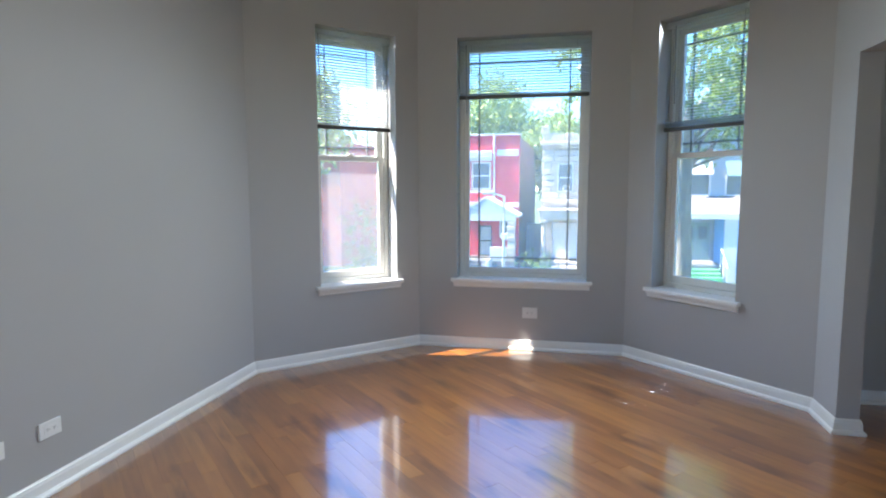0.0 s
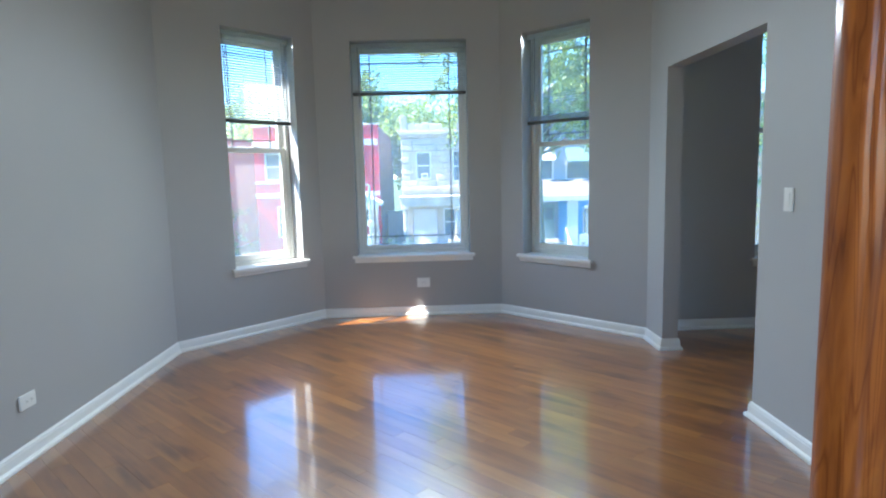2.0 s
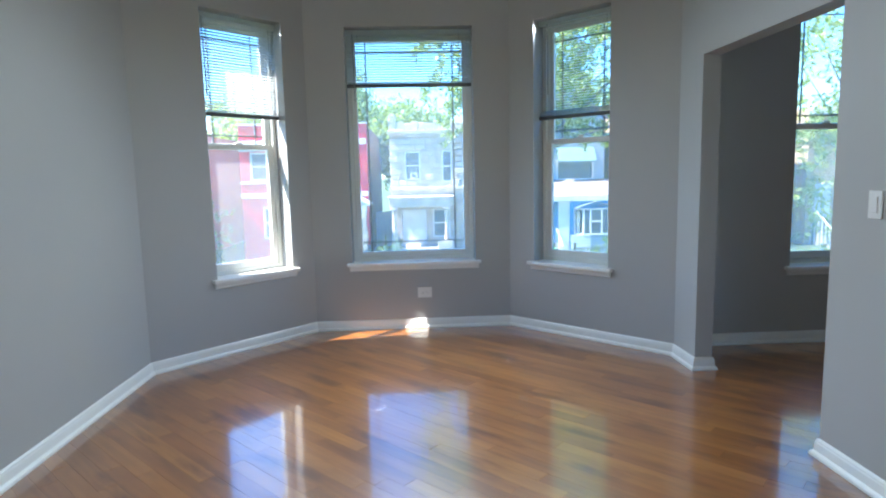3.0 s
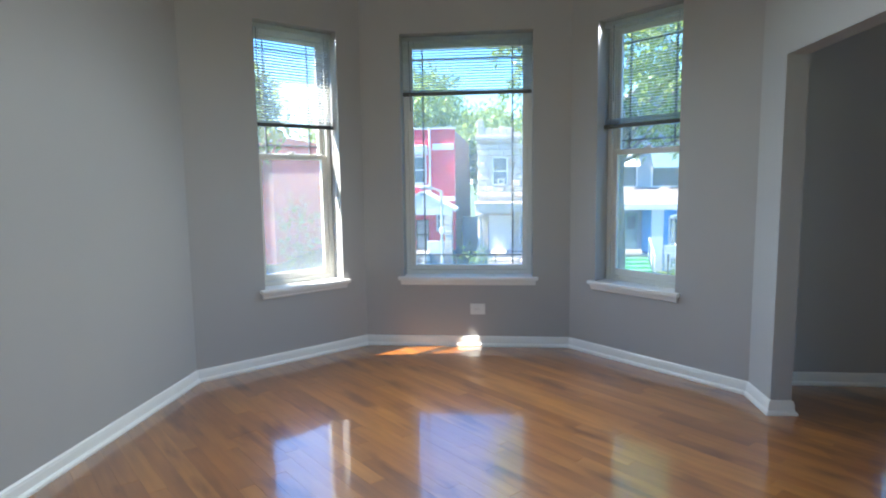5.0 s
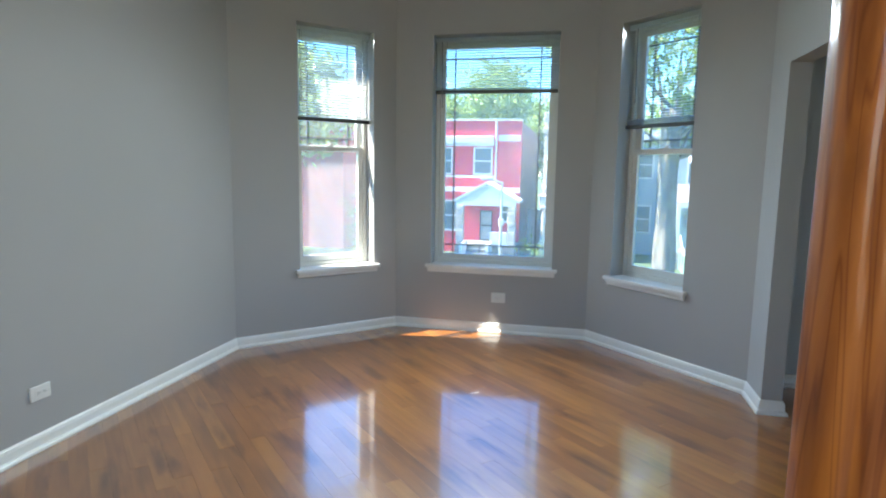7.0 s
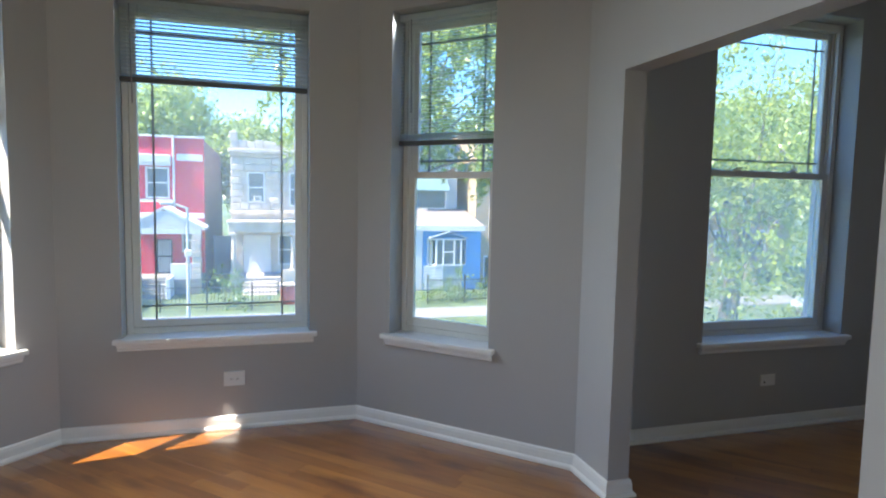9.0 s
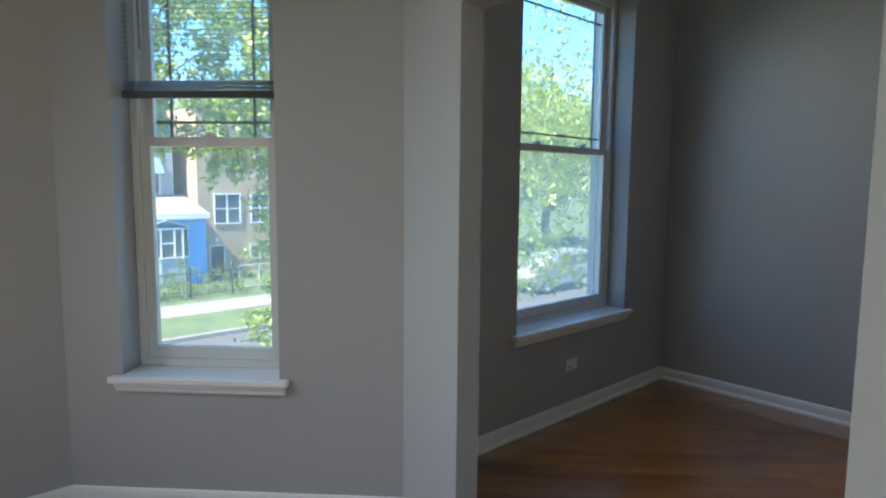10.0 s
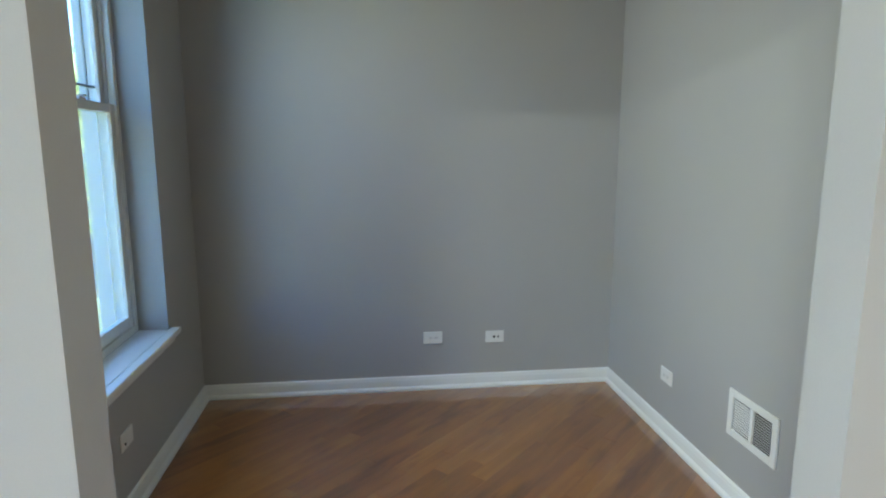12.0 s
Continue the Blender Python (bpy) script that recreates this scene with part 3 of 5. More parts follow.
# ---- wall plates and vent ----
def plate(m, kind, label, thick=0.008, w=0.118, h=0.075):
    """A wall plate; its frame has x to the right seen from the room, y into the wall."""
    p = tagged(empty("wall_outlet" if kind != "switch" else "light_switch", m), label, "outlet" if kind != "switch" else "switch", group="wall plates")
    part("cover", boxed(-w / 2, -thick, -h / 2, w / 2, -0.0005, h / 2, 0.003), M_PLATE, p)
    y = -thick
    if kind == "duplex":
        face = part("receptacle", boxed(-0.036, y - 0.002, -0.017, 0.036, y - 0.0002, 0.017, 0.0008), M_PLATE, p)
        for x in (-0.018, 0.018):
            part("slot", boxed(x - 0.006, y - 0.0026, 0.003, x + 0.002, y - 0.0021, 0.005), M_DARK, face)
            part("slot", boxed(x - 0.006, y - 0.0026, -0.005, x + 0.002, y - 0.0021, -0.003), M_DARK, face)
            part("earth_hole", cyl(bmesh.new(), (x + 0.008, y - 0.0021, 0), (x + 0.008, y - 0.0027, 0), 0.0022, seg=10), M_DARK, face)
    elif kind == "jack":
        for x, r in ((-0.004, 0.008), (0.022, 0.0065)):
            part("socket", cyl(bmesh.new(), (x, y - 0.0002, 0), (x, y - 0.004, 0), r, seg=16), M_DARK, p, "dark round socket")
    elif kind == "single":
        part("socket", cyl(bmesh.new(), (-0.028, y - 0.0002, -0.012), (-0.028, y - 0.003, -0.012), 0.006, seg=14), M_DARK, p, "dark round socket")
    elif kind == "switch":
        part("rocker", boxed(-0.0165, y - 0.004, -0.033, 0.0165, y - 0.0002, 0.033, 0.0015, m=Matrix.Rotation(radians(2), 4, "X")), M_PLATE, p)
        part("rocker_frame", bars(bmesh.new(), -0.021, 0.021, -0.038, 0.038, y - 0.002, y - 0.0003, 0.004, 0.0), M_PLATE, p)
    for x in ((-0.048, 0.048) if w > h else (0,)):
        for z in ((0,) if w > h else (-0.048, 0.048)):
            part("screw", cyl(bmesh.new(), (x, y - 0.0001, z), (x, y - 0.0012, z), 0.003, seg=10), M_PLATE, p)
    return p


def on_west(y, z):
    return pose(-1.79, y, z, 0, 0, 90)


plate(on_west(2.394, 0.285), "duplex", "white horizontal double socket low on the grey wall", thick=0.012)
plate(on_west(2.11, 0.283), "jack", "white plate with two dark jacks low on the grey wall")
plate(pose(0.183, 5.27, 0.31), "duplex", "white box outlet under the wide window", thick=0.022, w=0.125, h=0.09)
plate(pose(3.53, 4.43, 0.315), "single", "white outlet under the alcove window")
plate(pose(4.68, 3.048, 0.318, 0, 0, -90), "duplex", "white horizontal double socket on the alcove wall", thick=0.012)
plate(pose(4.68, 2.658, 0.311, 0, 0, -90), "jack", "white plate with two jacks on the alcove wall")
plate(pose(3.915, 1.90, 0.31, 0, 0, 180), "duplex", "white horizontal socket beside the wall register")
plate(pose(2.0, 2.333, 1.193, 0, 0, -90), "switch", "white rocker light switch beside the doorway", w=0.073, h=0.116)


def register(m, w, h):
    """A stamped return-air grille: frame, centre bar, two columns of louvres over a black sheet for the shade inside.
    """
    v = tagged(empty("air_register", m), "white metal return-air register low on the alcove wall", "vent")
    bm = bars(bmesh.new(), -w / 2, w / 2, -h / 2, h / 2, -0.012, -0.001, 0.032, 0.003)
    part("frame", bm, M_PLATE, v)
    part("centre_bar", boxed(-0.011, -0.0115, -h / 2 + 0.033, 0.011, -0.0015, h / 2 - 0.033, 0.002), M_PLATE, v)
    # A flat black sheet gives the gaps their shade; nothing is hollow here.
    part("duct_shade", boxed(-w / 2 + 0.02, -0.0014, -h / 2 + 0.02, w / 2 - 0.02, -0.0006, h / 2 - 0.02), M_DARK, v, "thin black sheet for the shade behind the louvres")
    n = 12
    first = None
    for s in (-1, 1):
        for i in range(n):
            z = -h / 2 + 0.037 + (h - 0.074) * (i + 0.5) / n
            if first is None:
                first = ob = part("louvre", boxed(-(w / 4 - 0.029), -0.0009, -0.0047, w / 4 - 0.029, 0.0, 0.0047), M_PLATE, v)
            else:
                ob = new("louvre", first.data)
                ob.parent = v
            ob.matrix_local = pose(s * (w / 4 - 0.0105), -0.0062, z, 34 if s > 0 else 10, 0, 0)
    return v


register(pose(3.21, 1.90, 0.372, 0, 0, 180), 0.315, 0.205)


# ---- outside: ground and street ----
GROUND = -3.1
Z = -GROUND
M_LAWN = mat("lawn", (0.085, 0.12, 0.045), 0.9, var=0.45, scale=1.5, fine=30, bump=0.5)
M_ROAD = mat("asphalt", (0.09, 0.088, 0.088), 0.9, var=0.2, scale=0.8, fine=40, bump=0.2)
M_PAVE = mat("concrete", (0.22, 0.21, 0.20), 0.85, var=0.15, scale=1.2, fine=30, bump=0.2)
M_RED = mat("red_paint", (0.62, 0.030, 0.060), 0.6, var=0.12, scale=1.0, fine=14, bump=0.2)
M_PINK = mat("faded_red_brick", (0.42, 0.13, 0.11), 0.8, var=0.2, scale=1.0, fine=12, bump=0.3)
M_BRICK = mat("brown_brick", (0.30, 0.20, 0.16), 0.85, var=0.3, scale=1.5, fine=14, bump=0.3)
M_STONE = mat("pale_limestone", (0.50, 0.43, 0.37), 0.85, var=0.3, scale=2.0, fine=16, bump=0.6)
M_TAN = mat("tan_stucco", (0.44, 0.32, 0.21), 0.85, var=0.12, scale=1.0, fine=20, bump=0.2)
M_BLUE = mat("blue_siding", (0.09, 0.33, 0.72), 0.6, var=0.08, scale=1.0, fine=20, bump=0.1)
M_PALE = mat("pale_blue_siding", (0.30, 0.36, 0.41), 0.6, var=0.08, scale=1.0, fine=20, bump=0.1)
M_TEAL = mat("dull_teal_paint", (0.16, 0.25, 0.27), 0.6, var=0.12, scale=1.5, fine=20, bump=0.1)
M_GREEN = mat("green_step_paint", (0.16, 0.42, 0.20), 0.6, var=0.15, scale=2.0, fine=20, bump=0.1)
M_WHITE = mat("white_house_paint", (0.64, 0.64, 0.65), 0.55, var=0.06, scale=1.5, fine=20, bump=0.1)
M_ROOF = mat("grey_shingle", (0.24, 0.20, 0.18), 0.9, var=0.3, scale=2.0, fine=14, bump=0.4)
M_IRON = mat("black_iron", (0.025, 0.025, 0.028), 0.5, var=0.2, bump=0)
M_GALV = mat("galvanised_steel", (0.52, 0.53, 0.53), 0.45, metal=0.3, var=0.1, bump=0)
M_BARK = mat("grey_brown_bark", (0.21, 0.18, 0.15), 0.95, var=0.75, scale=5.0, fine=22, bump=1.0, stretch=(1, 1, 0.25))
M_HPANE = mat("house_window_glass", (0.10, 0.13, 0.15), 0.25, var=0.2, scale=0.7, fine=3, bump=0)
M_PLANTER = mat("red_brick_planter", (0.48, 0.09, 0.06), 0.8, var=0.25, scale=2, fine=14)
M_CAR = mat("silver_car_paint", (0.42, 0.45, 0.48), 0.3, metal=0.3, var=0.04, bump=0, coat=0.2)
M_CAR_RED = mat("dark_red_car_paint", (0.09, 0.018, 0.025), 0.3, metal=0.2, var=0.04, bump=0, coat=0.3)
M_TYRE = mat("black_rubber", (0.02, 0.02, 0.02), 0.8, var=0.2)
M_LEAF = leaf_mat("ash_leaves", (0.19, 0.29, 0.04), (0.40, 0.47, 0.09))
M_LEAF_NEAR = leaf_mat("pale_ash_leaves", (0.24, 0.34, 0.06), (0.46, 0.52, 0.13))
M_LEAF_FAR = leaf_mat("far_leaves", (0.24, 0.34, 0.08), (0.46, 0.53, 0.17))
M_SHRUB = leaf_mat("shrub_leaves", (0.11, 0.20, 0.03), (0.25, 0.34, 0.08))

bm = bmesh.new()
bmesh.ops.create_grid(bm, x_segments=8, y_segments=8, size=700)
g = link("ground", bm, M_LAWN)
g.location = (0, 0, GROUND - 0.14)
tagged(g, "flat grassy ground reaching to the horizon", "ground", kind="structure")
tagged(link("road", boxed(-120, 13.2, GROUND - 0.3, 120, 20.25, GROUND - 0.13), M_ROAD), "grey asphalt street dappled with tree shade", "road", kind="structure")
for y0, y1, name in ((7.0, 13.0, "lawn"), (20.45, 23.2, "parkway"), (25.3, 60.0, "lawn")):
    tagged(link(name, boxed(-120, y0, GROUND - 0.3, 120, y1, GROUND), M_LAWN), "mown green grass strip beside the street", "lawn", kind="structure")
for y0, y1 in ((13.0, 13.2), (20.25, 20.45)):
    tagged(link("kerb", boxed(-120, y0, GROUND - 0.3, 120, y1, GROUND + 0.01, 0.02), M_PAVE), "pale concrete kerb", "kerb", kind="structure")
walk_ob = tagged(link("pavement", boxed(-120, 23.2, GROUND - 0.3, 120, 25.3, GROUND - 0.02), M_PAVE), "pale concrete pavement of square slabs", "pavement", kind="structure")
slab = None
for i in range(-8, 22):
    if slab is None:
        slab = part("slab", boxed(0.01, 23.21, GROUND - 0.02, 1.49, 25.29, GROUND + 0.015, 0.01), M_PAVE, walk_ob)
        mesh = slab.data
    else:
        slab = new("slab", mesh)
        slab.parent = walk_ob
    slab.location.x = i * 1.5


# ---- outside: houses ----
def house_window(parent, x0, x1, y, z0, z1, bars_at=(0.5,), trim=0.09, material=None):
    """A window in a facade that faces -y: casing, glass and sash bars."""
    w = part("window", bars(bmesh.new(), x0 - trim, x1 + trim, z0 - trim, z1 + trim, y - 0.05, y + 0.1, trim, 0.0), material or M_WHITE, parent, "white framed sash window")
    part("pane", boxed(x0, y + 0.06, z0, x1, y + 0.08, z1), M_HPANE, w, "dark reflecting glass")
    for b in bars_at:
        z = z0 + (z1 - z0) * b
        part("sash_bar", boxed(x0, y + 0.02, z - 0.035, x1, y + 0.06, z + 0.035), material or M_WHITE, w)
    return w


def shell(parent, x0, x1, y0, depth, z1, holes, front, side, roof, z0=GROUND):
    """Front wall with openings, side and back walls, and a flat roof; dark rooms are left behind the panes."""
    hs = [(x1 - b, x1 - a, c, d) for a, b, c, d in holes]
    part("front_wall", wall_bm((x1, y0 + 0.3), (x0, y0 + 0.3), 0.3, z1, hs, z_low=z0), front, parent)
    bm = boxed(x0, y0 + 0.301, z0, x0 + 0.3, y0 + depth, z1 - 0.05)
    part("side_wall", bm, side, parent)
    part("side_wall", boxed(x1 - 0.3, y0 + 0.301, z0, x1, y0 + depth, z1 - 0.05), side, parent)
    part("back_wall", boxed(x0 + 0.301, y0 + depth - 0.3, z0, x1 - 0.301, y0 + depth, z1 - 0.05), side, parent)
    part("roof", boxed(x0 + 0.301, y0 + 0.301, z1 - 0.5, x1 - 0.301, y0 + depth - 0.301, z1 - 0.3), roof, parent)


def gable_roof(x0, x1, y0, y1, z0, z1, over=0.15, thick=0.12):
    """A roof of two slopes whose gable faces -y."""
    bm = bmesh.new()
    xm = (x0 + x1) / 2
    pts = [(x0 - over, z0 - 0.08), (xm, z1), (x1 + over, z0 - 0.08), (x1 + over, z0 + thick - 0.08), (xm, z1 + thick), (x0 - over, z0 + thick - 0.08)]
    a = [bm.verts.new((x, y0, z)) for x, z in pts]
    b = [bm.verts.new((x, y1, z)) for x, z in pts]
    for i in range(6):
        j = (i + 1) % 6
        bm.faces.new([a[i], a[j], b[j], b[i]])
    bm.faces.new([a[0], a[1], a[4], a[5]])
    bm.faces.new([a[1], a[2], a[3], a[4]])
    bm.faces.new([b[1], b[0], b[5], b[4]])
    bm.faces.new([b[2], b[1], b[4], b[3]])
    bmesh.ops.recalc_face_normals(bm, faces=bm.faces)
    return bm


def steps(parent, x0, x1, y_top, z_top, n, rise, run, material):
    for i in range(n):
        part("step", boxed(x0, y_top - run * (i + 1), GROUND, x1, y_top - run * i, z_top - rise * (i + 1), 0.015), material, parent)


def red_house():
    h = tagged(empty("red_house"), "two-storey red painted house with white trim and a gabled porch", "house")
    y = 33.0
    x0, x1, top = -9.15, -2.35, 4.12
    holes = [(-4.86, -3.98, 1.3, 2.62), (-7.1, -6.2, 1.3, 2.62), (-8.5, -7.7, 1.3, 2.62), (-4.52, -3.82, -2.4, -0.75), (-3.3, -2.78, -1.3, -0.33), (-6.6, -5.8, -1.85, -0.3), (-7.95, -7.15, -1.85, -0.3)]
    shell(h, x0, x1, y, 14, top, holes, M_RED, M_BRICK, M_ROOF)
    for a, b, c, d in holes[:3] + holes[4:]:
        house_window(h, a, b, y, c, d)
    part("coping", boxed(x0 - 0.05, y - 0.06, top, x1 + 0.05, y + 0.36, top + 0.09, 0.02), M_WHITE, h, "white coping stone")
    bm = boxed(x0, y - 0.28, 2.9, -3.82, y - 0.002, 3.3, 0.04)
    box(bm, x0, y - 0.2, 2.76, -3.82, y - 0.002, 2.9, 0.0)
    part("cornice", bm, M_WHITE, h, "pale blue-white boxed cornice")
    part("panel", boxed(-3.57, y - 0.05, 3.03, -2.4, y - 0.002, 3.36, 0.01), M_WHITE, h, "white blank panel")
    part("belt_course", boxed(x0, y - 0.07, 1.04, -3.8, y - 0.002, 1.17, 0.01), M_WHITE, h, "white belt course")
    part("belt_course", boxed(x0, y - 0.09, 0.27, x1, y - 0.002, 0.52, 0.01), M_WHITE, h, "white belt course")
    part("downpipe", cyl(bmesh.new(), (-3.7, y - 0.08, 0.5), (-3.7, y - 0.08, top + 0.1), 0.055), M_WHITE, h, "white downpipe")
    d = part("door", boxed(-4.5, y + 0.05, -2.4, -3.84, y + 0.11, -0.77, 0.01), M_WHITE, h, "white security door in a black frame")
    part("door_frame", bars(bmesh.new(), -4.52, -3.82, -2.42, -0.75, y - 0.02, y + 0.05, 0.06), M_IRON, d)
    part("door_rail", boxed(-4.46, y + 0.02, -1.62, -3.88, y + 0.049, -1.55), M_IRON, d)
    for i in range(5):
        x = -4.38 + i * 0.1
        part("door_bar", boxed(x, y + 0.025, -2.36, x + 0.015, y + 0.048, -0.82), M_IRON, d)
    # porch
    part("porch_floor", boxed(-5.45, y - 2.4, GROUND, -2.3, y - 0.002, -2.42, 0.02), M_PAVE, h)
    part("porch_roof", gable_roof(-5.4, -2.3, y - 2.4, y - 0.002, -0.12, 0.75), M_WHITE, h, "white gabled porch roof")
    for i in range(6):
        z = -0.1 + i * 0.13
        k = 1.5 * (1 - i / 6.5)
        part("gable_board", boxed(-3.85 - k, y - 2.36 - 0.004 * i, z, -3.85 + k, y - 2.3, z + 0.12, 0.006), M_WHITE, h)
    part("porch_beam", boxed(-5.4, y - 2.38, -0.36, -2.3, y - 2.15, -0.12, 0.01), M_WHITE, h)
    for x in (-5.4, -2.72):
        for i in range(8):
            k = random.uniform(-0.03, 0.03)
            part("pillar_stone", boxed(x + k, y - 2.4 + abs(k), -2.42 + i * 0.258, x + 0.4 + k, y - 2.02, -2.42 + (i + 1) * 0.258 - 0.012, 0.03), M_STONE, h, "rough grey pillar stone")
    part("porch_wall", boxed(-3.6, y - 2.38, -2.42, -2.74, y - 2.2, -1.7, 0.02), M_WHITE, h, "white porch parapet")
    steps(h, -4.75, -3.65, y - 2.4, -2.42, 4, 0.165, 0.3, M_PAVE)
    for x in (-4.95, -3.63):
        part("stair_wall", boxed(x, y - 3.7, GROUND, x + 0.18, y - 2.41, -2.2, 0.03), M_WHITE, h, "white stair side wall")
    return h


def stone_house():
    h = tagged(empty("stone_house"), "narrow grey limestone house with porch columns and stone steps", "house")
    y, x0, x1, top = 33.0, -1.12, 3.2, 4.1
    holes = [(-0.26, 0.43, 1.15, 2.53), (1.75, 2.15, 1.0, 2.55), (-0.57, 0.8, -2.45, -0.53), (1.2, 2.0, -2.0, -0.6)]
    shell(h, x0, x1, y, 14, top, holes, M_STONE, M_BRICK, M_ROOF)
    for a, b, c, d in (holes[0], holes[1], holes[3]):
        house_window(h, a, b, y, c, d, trim=0.07)
    bm = boxed(x0 - 0.1, y - 0.35, 3.5, x1 + 0.1, y - 0.002, 3.72, 0.04)
    box(bm, x0 - 0.04, y - 0.22, 3.36, x1 + 0.04, y - 0.002, 3.5, 0.03)
    part("cornice", bm, M_STONE, h, "weathered stone cornice")
    for i in range(11):
        x = x0 + i * 0.39
        part("parapet_stone", boxed(x + 0.01, y - 0.16, 3.74, x + 0.38, y - 0.002, 4.12 + random.uniform(-0.06, 0.05), 0.04), M_STONE, h)
    part("parapet_pier", boxed(x0 - 0.04, y - 0.2, 4.1, x0 + 0.34, y + 0.2, 4.55, 0.05), M_STONE, h)
    for r in range(8):
        z = 0.72 + r * 0.32
        xs = x0 + (0.0 if r % 2 else -0.02)
        while xs < x1 - 0.1:
            wdt = random.uniform(0.4, 0.75)
            xe = min(xs + wdt, x1)
            if not any(xs < b + 0.06 and xe > a - 0.06 and z < d + 0.05 and z + 0.3 > c - 0.05 for a, b, c, d in holes):
                k = random.uniform(0.06, 0.2)
                part("stone", boxed(xs + 0.014, y - k, z + 0.014, xe - 0.014, y - 0.001, z + 0.306, 0.04), M_STONE, h)
            xs = xe
    part("belt_course", boxed(x0 - 0.06, y - 0.22, 0.5, x1 + 0.06, y - 0.002, 0.71, 0.03), M_STONE, h)
    bm = boxed(x0 - 0.05, y - 1.6, -0.33, 2.2, y - 0.002, 0.1, 0.03)
    box(bm, x0 - 0.12, y - 1.7, 0.1, 2.3, y - 0.002, 0.22, 0.03)
    part("porch_entablature", bm, M_STONE, h, "stone porch entablature")
    for x in (-0.94, 1.8):
        bm = bmesh.new()
        cyl(bm, (x, y - 1.45, -2.2), (x, y - 1.45, -0.5), 0.13, 0.105, 20)
        box(bm, x - 0.19, y - 1.64, -2.4, x + 0.19, y - 1.26, -2.2, 0.03)
        box(bm, x - 0.2, y - 1.65, -0.5, x + 0.2, y - 1.25, -0.33, 0.04)
        part("column", bm, M_STONE, h, "round stone column with a carved capital")
    part("door", boxed(-0.55, y + 0.05, -2.45, 0.78, y + 0.12, -0.55, 0.01), M_WHITE, h, "wide white door")
    part("porch_floor", boxed(x0, y - 1.75, GROUND, 2.2, y - 0.002, -2.47, 0.02), M_STONE, h)
    for x in (-1.1, 1.3):
        part("porch_pier", boxed(x, y - 1.9, GROUND, x + 0.8 if x > 0 else x + 0.4, y - 1.755, -2.1, 0.03), M_STONE, h)
    steps(h, -0.5, 1.0, y - 1.9, -2.47, 4, 0.155, 0.32, M_STONE)
    ac = part("air_conditioner", boxed(-0.04, y - 0.25, 1.16, 0.32, y + 0.02, 1.42, 0.02), M_WHITE, h, "white window air conditioner")
    part("grille", boxed(0.02, y - 0.254, 1.2, 0.26, y - 0.251, 1.38), M_HPANE, ac)
    return h


